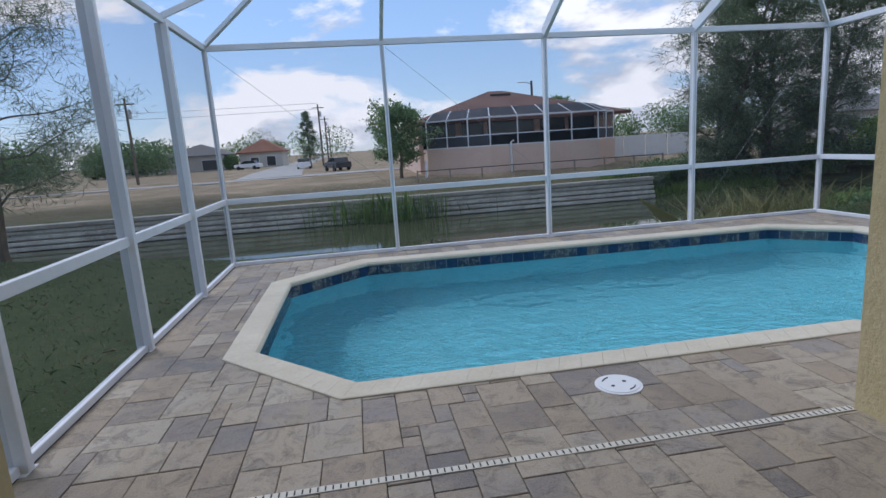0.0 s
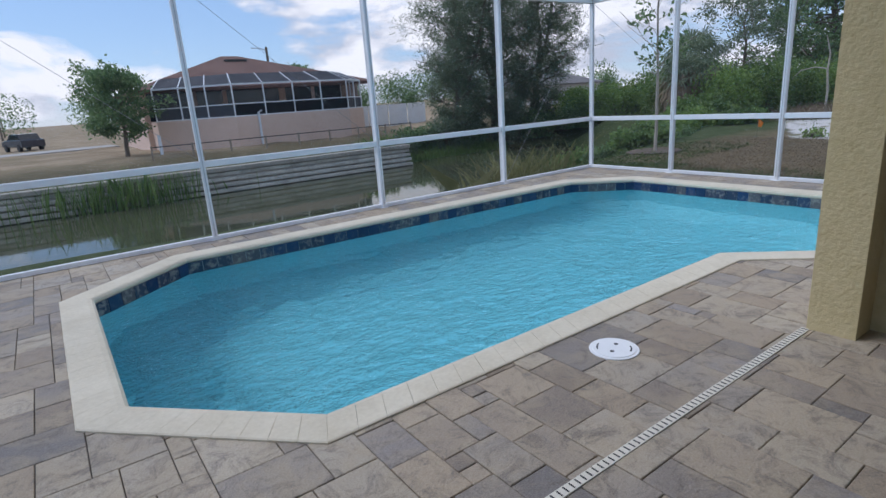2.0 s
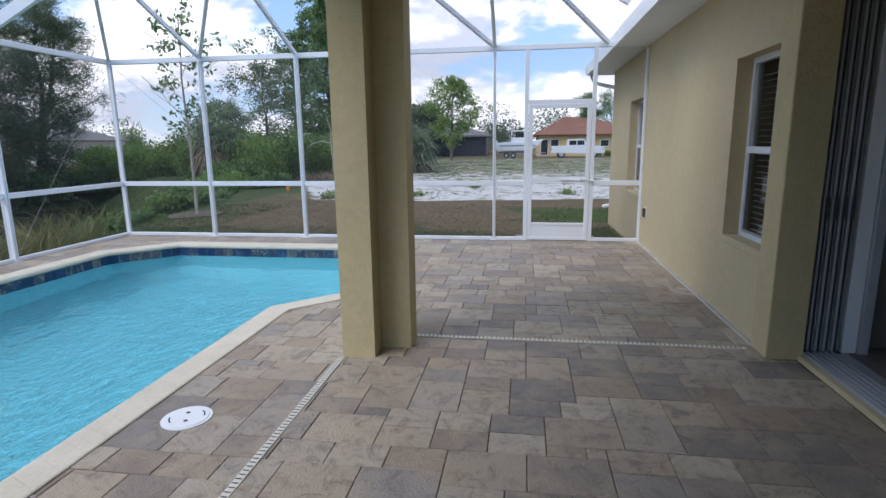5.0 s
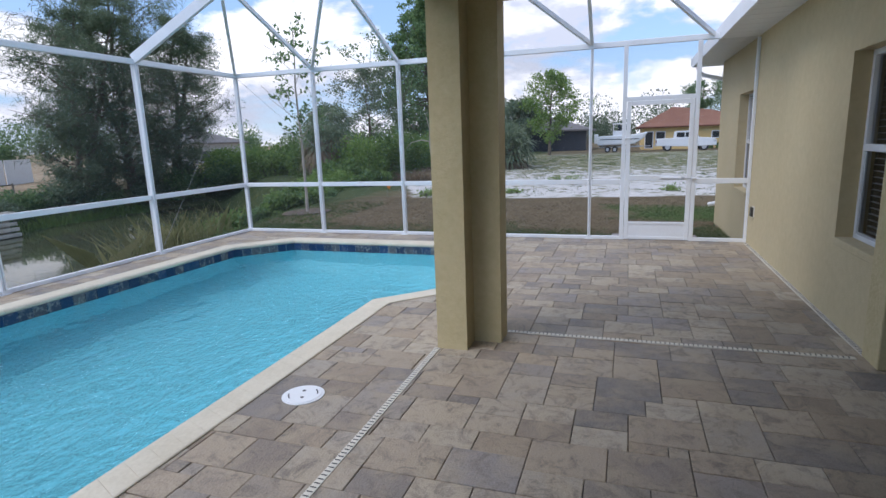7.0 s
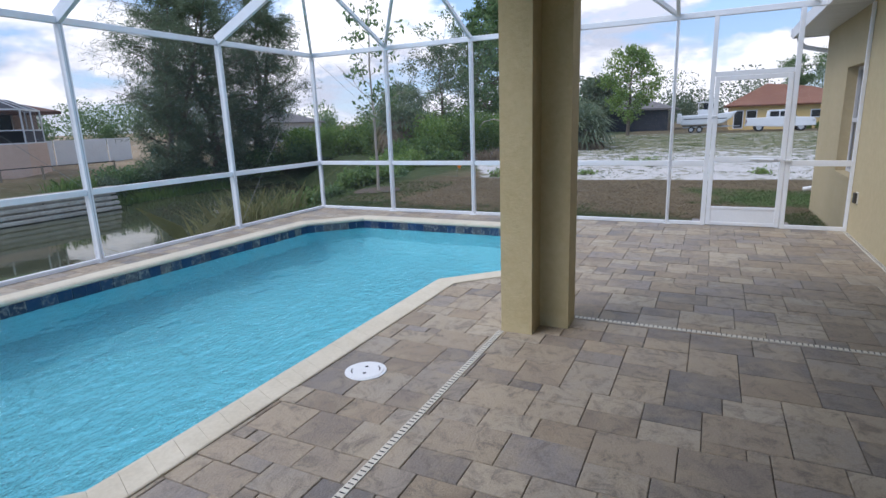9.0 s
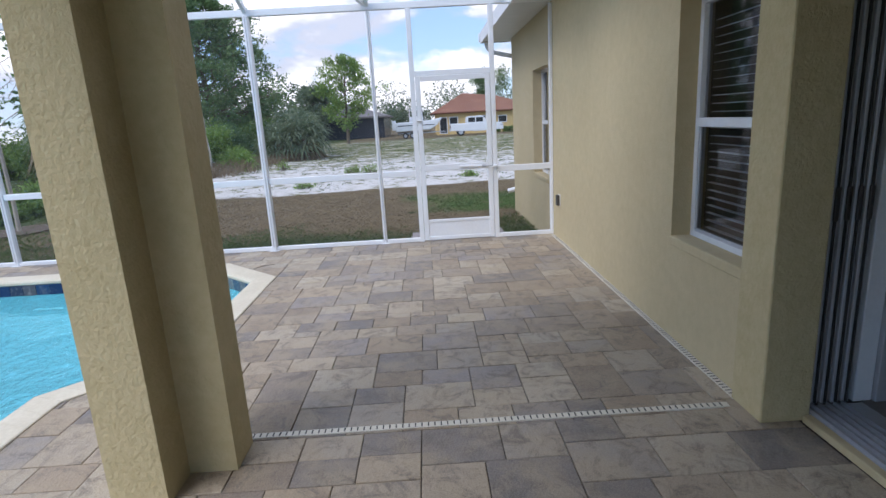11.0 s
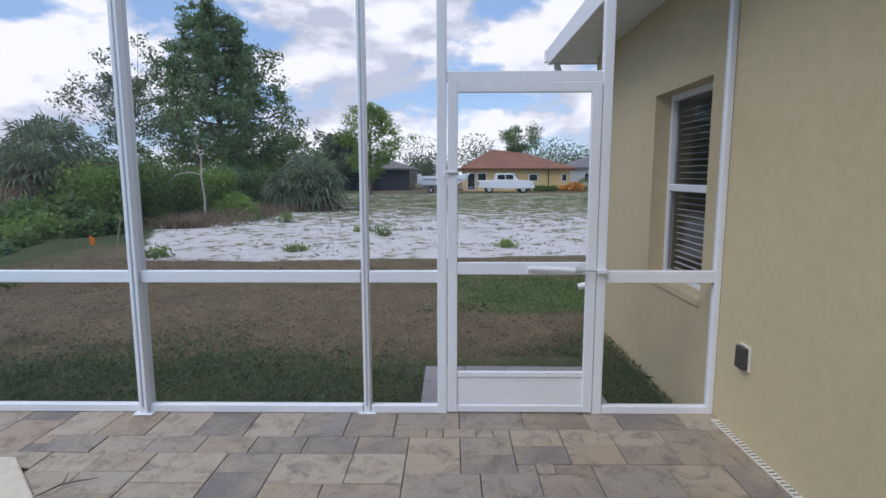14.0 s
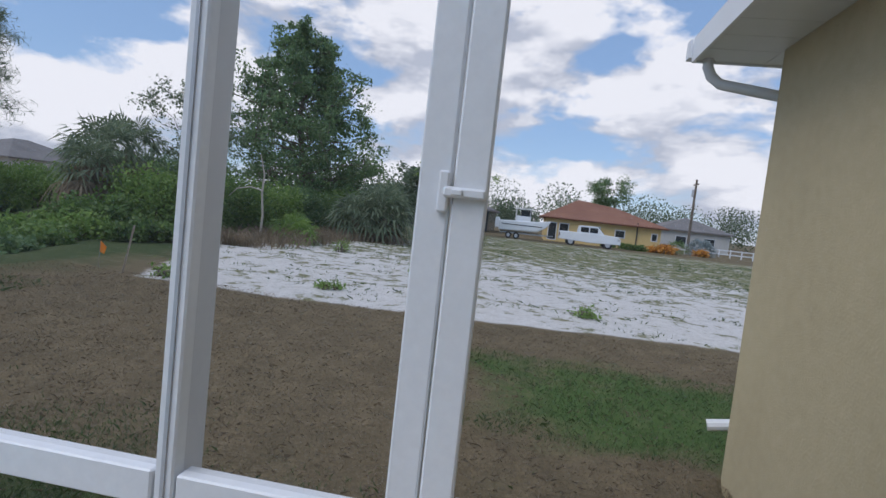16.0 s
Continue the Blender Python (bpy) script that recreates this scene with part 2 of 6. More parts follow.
M_POOL_WATER = water_material("pool_water", (0.62, 0.885, 0.945), 0.015, 7.0, 1.0, 0.34)
M_CANAL = water_material("canal_water", None, 0.03, 1.6, 0.09, 0.05, (0.070, 0.078, 0.042))


def screen_material():
    """Insect screen: fine dark threads that let most of the view through, darkened by a grey gloss at flat angles."""
    m, n, l, b = material("insect_screen")
    n.remove(b)
    d = n.new("ShaderNodeBsdfDiffuse")
    d.inputs[0].default_value = (0.10, 0.104, 0.112, 1)
    t = n.new("ShaderNodeBsdfTransparent")
    ms = n.new("ShaderNodeMixShader")
    ms.inputs[0].default_value = 0.17
    l.new(t.outputs[0], ms.inputs[1])
    l.new(d.outputs[0], ms.inputs[2])
    g = n.new("ShaderNodeBsdfGlossy")
    g.inputs["Color"].default_value = (0.16, 0.17, 0.19, 1)
    g.inputs["Roughness"].default_value = 0.55
    # view angle mixes in dark gloss, standing in for denser threads seen obliquely
    lw = n.new("ShaderNodeLayerWeight")
    flat_view = ramp(n, l, lw.outputs["Facing"], ((0.45, (0.0, 0.0, 0.0)), (0.80, (0.22, 0.22, 0.22)), (1.0, (0.9, 0.9, 0.9))))
    flat_darkening = n.new("ShaderNodeMixShader")
    l.new(flat_view, flat_darkening.inputs[0])
    l.new(ms.outputs[0], flat_darkening.inputs[1])
    l.new(g.outputs[0], flat_darkening.inputs[2])
    l.new(flat_darkening.outputs[0], n["Material Output"].inputs["Surface"])
    return m


M_SCREEN = screen_material()


def glass_material():
    m, n, l, b = material("window_glass")
    n.remove(b)
    g = n.new("ShaderNodeBsdfGlossy")
    g.inputs["Roughness"].default_value = 0.01
    t = n.new("ShaderNodeBsdfTransparent")
    t.inputs[0].default_value = (0.78, 0.80, 0.82, 1)
    fr = n.new("ShaderNodeFresnel")
    fr.inputs["IOR"].default_value = 1.6
    ms = n.new("ShaderNodeMixShader")
    l.new(fr.outputs[0], ms.inputs[0])
    l.new(t.outputs[0], ms.inputs[1])
    l.new(g.outputs[0], ms.inputs[2])
    l.new(ms.outputs[0], n["Material Output"].inputs["Surface"])
    return m


M_GLASS = glass_material()


def leaf_material(name, c1, c2, c3, rough=0.55, trans=0.4):
    m, n, l, b = material(name)
    rnd = n.new("ShaderNodeNewGeometry").outputs["Random Per Island"]
    big = noise_node(n, l, 0.9, 3, 0.6)
    c = mix(n, l, 0.5, ramp(n, l, rnd, ((0.0, c1), (0.6, c2), (1.0, c3))), ramp(n, l, big, ((0.35, c1), (0.65, c2))))
    l.new(c, b.inputs["Base Color"])
    b.inputs["Roughness"].default_value = rough
    tr = n.new("ShaderNodeBsdfTranslucent")
    l.new(c, tr.inputs[0])
    ms = n.new("ShaderNodeMixShader")
    ms.inputs[0].default_value = trans
    l.new(b.outputs[0], ms.inputs[1])
    l.new(tr.outputs[0], ms.inputs[2])
    l.new(ms.outputs[0], n["Material Output"].inputs["Surface"])
    return m


M_NEEDLE = leaf_material("casuarina_needles", (0.085, 0.125, 0.072), (0.175, 0.230, 0.135), (0.300, 0.350, 0.215), trans=0.5)
M_OAK = leaf_material("oak_leaves", (0.075, 0.140, 0.060), (0.185, 0.290, 0.115), (0.340, 0.440, 0.185), trans=0.5)
M_BUSH = leaf_material("shrub_leaves", (0.065, 0.125, 0.034), (0.170, 0.270, 0.072), (0.340, 0.450, 0.130), trans=0.5)
M_LIME = leaf_material("fresh_leaves", (0.12, 0.21, 0.045), (0.25, 0.375, 0.09), (0.42, 0.54, 0.17), trans=0.55)
M_PALM = leaf_material("palm_fronds", (0.100, 0.140, 0.078), (0.210, 0.265, 0.155), (0.380, 0.430, 0.280), trans=0.45)
M_DEAD = leaf_material("dead_fronds", (0.13, 0.095, 0.06), (0.22, 0.165, 0.10), (0.32, 0.25, 0.16), 0.85, 0.1)
M_REED = leaf_material("reeds", (0.12, 0.14, 0.045), (0.27, 0.26, 0.10), (0.46, 0.40, 0.20))
M_WEED = leaf_material("weeds", (0.06, 0.10, 0.03), (0.12, 0.17, 0.05), (0.20, 0.24, 0.09))
M_LAWN = leaf_material("lawn_grass", (0.045, 0.092, 0.022), (0.105, 0.165, 0.048), (0.200, 0.250, 0.100))
M_STRAW = leaf_material("dry_grass", (0.15, 0.115, 0.07), (0.30, 0.235, 0.155), (0.46, 0.37, 0.26), 0.85, 0.45)
M_SILVER = leaf_material("silver_palm_leaves", (0.20, 0.25, 0.25), (0.30, 0.36, 0.36), (0.42, 0.48, 0.47))

# ---------------------------------------------------------------- mesh tools
def bm_box(bm, x0, x1, y0, y1, z0, z1):
    m = Matrix.LocRotScale(((x0 + x1) / 2, (y0 + y1) / 2, (z0 + z1) / 2), None, (abs(x1 - x0), abs(y1 - y0), abs(z1 - z0)))
    return bmesh.ops.create_cube(bm, size=1, matrix=m)["verts"]


def box(x0, x1, y0, y1, z0, z1, bevel=0.0, seg=1):
    bm = bmesh.new()
    bm_box(bm, x0, x1, y0, y1, z0, z1)
    if bevel:
        bmesh.ops.bevel(bm, geom=bm.edges[:], offset=bevel, segments=seg, affect="EDGES", profile=0.5)
    return bm


def bm_beam(bm, p, q, w, h, up=(0, 0, 1)):
    """A bar of section w x h from p to q."""
    p, q, up = Vector(p), Vector(q), Vector(up)
    d = (q - p).normalized()
    s = d.cross(up)
    if s.length < 1e-4:
        s = d.cross(Vector((1, 0, 0)))
    s.normalize()
    u = s.cross(d)
    vs = []
    for end in (p, q):
        for a, b in ((-1, -1), (1, -1), (1, 1), (-1, 1)):
            vs.append(bm.verts.new(end + s * (a * w / 2) + u * (b * h / 2)))
    for f in ((0, 1, 2, 3), (7, 6, 5, 4), (0, 4, 5, 1), (1, 5, 6, 2), (2, 6, 7, 3), (3, 7, 4, 0)):
        bm.faces.new([vs[i] for i in f])


def beam(p, q, w, h, up=(0, 0, 1), bevel=0.0):
    bm = bmesh.new()
    bm_beam(bm, p, q, w, h, up)
    bmesh.ops.recalc_face_normals(bm, faces=bm.faces[:])
    if bevel:
        bmesh.ops.bevel(bm, geom=bm.edges[:], offset=bevel, segments=2, affect="EDGES", profile=0.5)
    return bm


def bm_tube(bm, pts, radii, n=8):
    rings = []
    for i, p in enumerate(pts):
        p = Vector(p)
        a = Vector(pts[max(i - 1, 0)])
        b = Vector(pts[min(i + 1, len(pts) - 1)])
        d = (b - a).normalized()
        s = d.orthogonal().normalized() if abs(d.z) > 0.9 else d.cross(Vector((0, 0, 1))).normalized()
        u = s.cross(d)
        r = radii[i] if hasattr(radii, "__len__") else radii
        rings.append([bm.verts.new(p + (s * math.cos(2 * math.pi * k / n) + u * math.sin(2 * math.pi * k / n)) * r) for k in range(n)])
    for r0, r1 in zip(rings, rings[1:]):
        for k in range(n):
            bm.faces.new((r0[k], r0[(k + 1) % n], r1[(k + 1) % n], r1[k]))
    bm.faces.new(rings[0][::-1])
    bm.faces.new(rings[-1])


def tube(pts, radii, n=8):
    bm = bmesh.new()
    bm_tube(bm, pts, radii, n)
    bmesh.ops.recalc_face_normals(bm, faces=bm.faces[:])
    return bm


def disc(x, y, z0, z1, r, n=32, bevel=0.0):
    bm = bmesh.new()
    bmesh.ops.create_cone(bm, cap_ends=True, segments=n, radius1=r, radius2=r, depth=z1 - z0, matrix=Matrix.Translation((x, y, (z0 + z1) / 2)))
    if bevel:
        es = [e for e in bm.edges if all(v.co.z > (z0 + z1) / 2 for v in e.verts)]
        bmesh.ops.bevel(bm, geom=es, offset=bevel, segments=2, affect="EDGES", profile=0.5)
    return bm


def prism(poly, z0, z1, bevel=0.0):
    """A straight prism over a plan polygon."""
    bm = bmesh.new()
    lo = [bm.verts.new((x, y, z0)) for x, y in poly]
    hi = [bm.verts.new((x, y, z1)) for x, y in poly]
    n = len(poly)
    bm.faces.new(hi)
    bm.faces.new(lo[::-1])
    for i in range(n):
        bm.faces.new((lo[i], lo[(i + 1) % n], hi[(i + 1) % n], hi[i]))
    bmesh.ops.recalc_face_normals(bm, faces=bm.faces[:])
    if bevel:
        es = [e for e in bm.edges if all(v.co.z > z1 - 1e-5 for v in e.verts)]
        bmesh.ops.bevel(bm, geom=es, offset=bevel, segments=1, affect="EDGES", profile=0.5)
    return bm


def mesh_of(name, bm, material, smooth=False):
    me = bpy.data.meshes.new(name)
    bm.to_mesh(me)
    bm.free()
    if material:
        me.materials.append(material)
    if smooth:
        me.shade_smooth()
    return me


def part(name, bm, material, parent, label="", smooth=False):
    ob = new(name, mesh_of(name, bm, material, smooth))
    ob.parent = parent
    if label:
        ob["label"] = label
    return ob


def thing(name, label, category, at=(0, 0, 0), group="", kind=""):
    ob = new(name)
    ob.empty_display_size = 0.2
    ob.location = at
    return tagged(ob, label, category, group, kind)


def solid(name, bm, material, label, category, group="", kind="", smooth=False):
    return tagged(new(name, mesh_of(name, bm, material, smooth)), label, category, group, kind)


def from_arrays(name, verts, faces, material):
    me = bpy.data.meshes.new(name)
    me.from_pydata(verts, [], faces)
    me.update()
    if material:
        me.materials.append(material)
    return me

# ---------------------------------------------------------------- ground, canal, roads
WATER_Z = -1.9
SHORE_X, SHORE_Y = (-400, -7, -2, 6, 9, 12, 16, 19, 23, 26), (16.3, 16.3, 14.2, 13.4, 13.6, 14.5, 15.4, 16.6, 20.0, 25.6)
BANK_X, BANK_Y = (-400, 14, 18, 23, 26), (26.4, 26.4, 27.2, 26.8, 25.6)


def smooth(t):
    t = np.clip(t, 0, 1)
    return t * t * (3 - 2 * t)


def ground_z(x, y):
    x, y = np.asarray(x, float), np.asarray(y, float)
    ys, yf = np.interp(x, SHORE_X, SHORE_Y), np.interp(x, BANK_X, BANK_Y)
    past = np.maximum(x - 26, 0)
    near = np.hypot(np.maximum(ys - y, 0), past)
    far = np.hypot(np.maximum(y - yf, 0), past)
    wave = 0.05 * np.sin(x * 0.9 + 1.3 * np.sin(y * 0.31)) * np.cos(y * 0.7 + 0.5) + 0.03 * np.sin(x * 2.3 + y * 1.7)
    land = -0.19 + 0.05 * smooth((9.5 - x) / 3) * smooth((3 - y) / 4) + wave * 0.45
    north = np.where(x < 14.5, -0.86 + 0.36 * smooth(far / 8), -1.95 + 1.4 * smooth(far / 6)) + wave
    z = np.where(y < (ys + yf) / 2, -1.97 + (land + 1.97) * smooth(near / 5.0), north)
    z = np.where((y > ys + 0.05) & (y < yf) & (x < 26), np.maximum(-3.0, -1.97 - 0.8 * np.minimum(y - ys, 4)), z)
    z = np.where((x < 14.5) & (y > yf - 0.35) & (y < yf), -3.0, z)
    z = np.where((x > -1.8) & (x < 7.36) & (y > -1.0) & (y < 7.75), -2.6, z)
    return np.where((x > -14) & (x < 10.5) & (y > -16) & (y < -0.95), -0.5, z)


def axis(lo, hi, step, reach):
    inner = list(np.arange(lo, hi, step))
    out, d = [], step
    x = hi
    while x < reach:
        out.append(x)
        d *= 1.22
        x += d
    low, d, x = [], step, lo
    while x > -reach:
        d *= 1.22
        x -= d
        low.append(x)
    return np.array(low[::-1] + inner + out + [reach])


gx, gy = axis(-9, 26, 0.22, 2500), axis(-3, 34, 0.22, 2500)
GX, GY = np.meshgrid(gx, gy, indexing="ij")
GZ = ground_z(GX, GY)
nx, ny = GX.shape
idx = np.arange(nx * ny).reshape(nx, ny)
quads = np.stack([idx[:-1, :-1], idx[1:, :-1], idx[1:, 1:], idx[:-1, 1:]], -1).reshape(-1, 4)


def ground_material():
    m, n, l, b = material("ground")
    pos = n.new("ShaderNodeNewGeometry").outputs["Position"]
    sp = n.new("ShaderNodeSeparateXYZ")
    l.new(pos, sp.inputs[0])
    X, Y = sp.outputs[0], sp.outputs[1]

    def op(kind, a, c):
        k = n.new("ShaderNodeMath")
        k.operation = kind
        for i, v in enumerate((a, c)):
            if isinstance(v, (int, float)):
                k.inputs[i].default_value = v
            else:
                l.new(v, k.inputs[i])
        return k.outputs[0]

    def step_up(v, lo, hi):
        k = n.new("ShaderNodeMapRange")
        k.interpolation_type = "SMOOTHSTEP"
        l.new(v, k.inputs[0])
        k.inputs[1].default_value, k.inputs[2].default_value = lo, hi
        return k.outputs[0]

    wob = op("MULTIPLY", op("SUBTRACT", noise_node(n, l, 0.9, 5, 0.65), 0.5), 3.2)
    fine = noise_node(n, l, 26, 4, 0.65)
    mid = noise_node(n, l, 3.2, 5, 0.65)
    brown = ramp(n, l, mix(n, l, 0.5, mid, fine), ((0.30, (0.085, 0.066, 0.036)), (0.5, (0.150, 0.116, 0.066)), (0.68, (0.235, 0.180, 0.105))))
    green = ramp(n, l, mix(n, l, 0.5, mid, fine), ((0.30, (0.030, 0.048, 0.016)), (0.52, (0.060, 0.082, 0.030)), (0.70, (0.125, 0.115, 0.06))))
    field = ramp(n, l, mix(n, l, 0.4, noise_node(n, l, 0.25, 5, 0.6), fine), ((0.32, (0.16, 0.14, 0.075)), (0.5, (0.31, 0.235, 0.15)), (0.66, (0.45, 0.365, 0.25))))
    sand = ramp(n, l, mix(n, l, 0.5, noise_node(n, l, 8, 5), fine), ((0.28, (0.40, 0.37, 0.33)), (0.5, (0.60, 0.57, 0.53)), (0.7, (0.70, 0.68, 0.65))))
    weedy = ramp(n, l, mix(n, l, 0.5, mid, fine), ((0.3, (0.09, 0.11, 0.04)), (0.6, (0.21, 0.20, 0.10))))
    Xw, Yw = op("ADD", X, wob), op("ADD", Y, wob)
    base = mix(n, l, op("MULTIPLY", op("SUBTRACT", 1.0, step_up(Xw, 8.6, 9.8)), op("SUBTRACT", 1.0, step_up(Y, 12.0, 14.5))), brown, green)
    patch = op("MULTIPLY", op("MULTIPLY", step_up(Xw, 10.4, 11.4), op("SUBTRACT", 1.0, step_up(Xw, 12.6, 13.8))), op("SUBTRACT", 1.0, step_up(Yw, 0.1, 1.3)))
    base = mix(n, l, patch, base, ramp(n, l, mix(n, l, 0.5, mid, fine), ((0.3, (0.035, 0.075, 0.014)), (0.52, (0.07, 0.125, 0.028)), (0.7, (0.14, 0.15, 0.06)))))
    base = mix(n, l, step_up(Yw, 8.0, 10.0), base, green)
    edge = op("ADD", 7.4, op("MULTIPLY", op("SUBTRACT", X, 14.7), 0.46))
    inside = op("MULTIPLY", op("MULTIPLY", step_up(op("ADD", op("ADD", X, op("MULTIPLY", Y, 0.085)), op("MULTIPLY", wob, 0.18)), 15.32, 15.5), op("SUBTRACT", 1.0, step_up(X, 52, 58))), step_up(op("SUBTRACT", op("MINIMUM", edge, 12.0), op("ADD", Y, op("MULTIPLY", wob, 0.25))), 0.0, 0.3))
    cover = op("ADD", noise_node(n, l, 2.0, 6, 0.75), op("MULTIPLY", step_up(X, 18.0, 36.0), 0.14))
    sandy = mix(n, l, step_up(cover, 0.53, 0.62), sand, weedy)
    base = mix(n, l, inside, base, sandy)
    rough_grass = ramp(n, l, mix(n, l, 0.5, mid, fine), ((0.30, (0.055, 0.060, 0.026)), (0.5, (0.105, 0.090, 0.048)), (0.70, (0.185, 0.140, 0.085))))
    base = mix(n, l, step_up(Yw, 26.0, 29.0), base, mix(n, l, step_up(Yw, 29.5, 36.0), rough_grass, field))
    l.new(base, b.inputs["Base Color"])
    b.inputs["Roughness"].default_value = 0.95
    b.inputs["Specular IOR Level"].default_value = 0.15
    bump(n, l, b, mix(n, l, 0.5, mid, fine), 0.8, 0.05)
    return m


M_GROUND = ground_material()
ground = new("ground", from_arrays("ground", np.stack([GX, GY, GZ], -1).reshape(-1, 3).tolist(), quads.tolist(), M_GROUND))
ground.data.shade_smooth()
tagged(ground, "mown lawn, dry brown grass, white sand lot and fields", "ground", kind="structure")

canal = solid("water", prism([(-400, 11.5), (12, 11.5), (27, 15), (28, 29), (-400, 29)], WATER_Z - 0.9, WATER_Z), M_CANAL, "still greenish-brown canal water mirroring the sky and the banks", "water", kind="structure")

# seawall on the far bank: concrete panels, cap and footing ledge
seawall = thing("seawall", "weathered grey concrete seawall with cap and stained ledge on the far bank", "seawall", (-10, 26.3, WATER_Z), kind="structure")
for i in range(22):
    x0 = -51.2 + i * 3.0
    p_ = part("panel", box(x0 + 0.02, x0 + 2.98, 26.18, 26.42, WATER_Z - 0.5, -0.98, 0.02), M_CONCRETE, None)
    p_.parent, p_.matrix_parent_inverse = seawall, seawall.matrix_basis.inverted()
courses = [("cap", 26.02, 26.55, -0.98, -0.80)] + [("waler", 26.12 - 0.09 * i, 26.19, -1.17 - 0.235 * i, -1.01 - 0.235 * i) for i in range(4)]
for nm, ya, yb, za, zb in courses:
    p_ = part(nm, box(-51.4, 15.0, ya, yb, za, zb, 0.02), M_SEAWALL if nm == "waler" else M_CONCRETE, None)
    p_.parent, p_.matrix_parent_inverse = seawall, seawall.matrix_basis.inverted()


def strip(name, pts, width, material_, label, category):
    """A road draped a little above the ground."""
    bm = bmesh.new()
    prev = None
    for i, p in enumerate(pts):
        a, c = Vector(pts[max(i - 1, 0)]), Vector(pts[min(i + 1, len(pts) - 1)])
        d = (c - a).normalized()
        s = Vector((-d.y, d.x)) * width / 2
        row = []
        for q in (Vector(p) + s, Vector(p) - s):
            row.append(bm.verts.new((q.x, q.y, float(ground_z(q.x, q.y)) + 0.06)))
        if prev:
            bm.faces.new((prev[0], prev[1], row[1], row[0]))
        prev = row
    geo = bmesh.ops.extrude_face_region(bm, geom=bm.faces[:])["geom"]
    for v in geo:
        if isinstance(v, bmesh.types.BMVert):
            v.co.z -= 0.25
    bmesh.ops.recalc_face_normals(bm, faces=bm.faces[:])
    return solid(name, bm, material_, label, category, kind="structure")


strip("road", [(-90, 47), (-60, 48), (-30, 49.5), (-12, 51), (4, 53)], 3.0, M_ROAD, "pale narrow road across the dry field", "road")
strip("road", [(-8, 52), (-9.5, 70), (-11, 100), (-14, 180), (-20, 420)], 6.0, M_ROAD, "pale straight road running into the distance", "road")

# ---------------------------------------------------------------- deck and pool
POOL = [(-1.18, 4.05), (-0.27, 3.10), (3.43, 3.10), (4.08, 2.46), (6.05, 2.47), (6.78, 3.22), (6.78, 6.40), (5.92, 7.22), (-0.10, 7.42), (-1.17, 6.52)]


def inset(poly, d):
    """The counter-clockwise polygon moved inwards by d."""
    n, out = len(poly), []
    for i in range(n):
        a, b, c = Vector(poly[i - 1]), Vector(poly[i]), Vector(poly[(i + 1) % n])
        n1, n2 = (b - a).normalized(), (c - b).normalized()
        n1, n2 = Vector((-n1.y, n1.x)), Vector((-n2.y, n2.x))
        m = (n1 + n2).normalized()
        out.append(tuple(b + m * (d / max(m.dot(n1), 0.3))))
    return out


def edge_distance(p, poly):
    """Signed distance to the polygon (positive inside) and the nearest edge."""
    best, where, inside_ = 1e9, 0, False
    n = len(poly)
    for i in range(n):
        ax, ay = poly[i]
        bx, by = poly[(i + 1) % n]
        dx, dy = bx - ax, by - ay
        t = max(0, min(1, ((p[0] - ax) * dx + (p[1] - ay) * dy) / (dx * dx + dy * dy)))
        d = math.hypot(p[0] - ax - t * dx, p[1] - ay - t * dy)
        if d < best:
            best, where = d, i
        if (ay > p[1]) != (by > p[1]) and p[0] < (bx - ax) * (p[1] - ay) / (by - ay) + ax:
            inside_ = not inside_
    return (best if inside_ else -best), where


INNER = inset(POOL, 0.245)
BASIN = inset(POOL, 0.225)
POOL_WATER_Z = -0.165

pool = thing("swimming_pool", "angular in-ground pool with pale blue plaster and cream coping", "pool", (2.8, 5, -1.6))


def under(ob, parent):
    ob.parent = parent
    ob.matrix_parent_inverse = parent.matrix_basis.inverted()
    return ob


bm = bmesh.new()
top_r = [bm.verts.new((x, y, -0.02)) for x, y in BASIN]
mid_r = [bm.verts.new((x, y, -0.95)) for x, y in inset(BASIN, 0.04)]
low_r = [bm.verts.new((x, y, -1.25)) for x, y in inset(BASIN, 0.6)]
k = len(BASIN)
for a, c in ((top_r, mid_r), (mid_r, low_r)):
    for i in range(k):
        bm.faces.new((a[i], c[i], c[(i + 1) % k], a[(i + 1) % k]))
bm.faces.new(low_r)
bmesh.ops.recalc_face_normals(bm, faces=bm.faces[:])
bmesh.ops.reverse_faces(bm, faces=bm.faces[:])
under(part("basin", bm, M_PLASTER, None), pool)
bm = bmesh.new()
bm.faces.new([bm.verts.new((x, y, POOL_WATER_Z)) for x, y in inset(POOL, 0.226)])
pool_water = solid("pool_water", bm, M_POOL_WATER, "clear rippling turquoise pool water", "water", kind="structure")
pool_water.visible_shadow = False

deck = thing("floor", "tumbled tan and grey concrete pavers laid in mixed sizes", "patio floor", (2.8, 3, 0), kind="structure")
bed = prism([(-1.98, -1.2), (7.5, -1.2), (7.5, 7.95), (-1.98, 7.95)], -0.30, -0.016)
bmesh.ops.delete(bed, geom=[f for f in bed.faces if abs(f.normal.z) > 0.9], context="FACES_ONLY")


def ring_faces(bm, outer, inner_poly, z):
    """Cover the plan between two loops with triangles."""
    vo = [bm.verts.new((x, y, z)) for x, y in outer]
    vi = [bm.verts.new((x, y, z)) for x, y in inner_poly]
    es = [bm.edges.new((r[i], r[(i + 1) % len(r)])) for r in (vo, vi) for i in range(len(r))]
    bmesh.ops.triangle_fill(bm, edges=es, use_beauty=True)


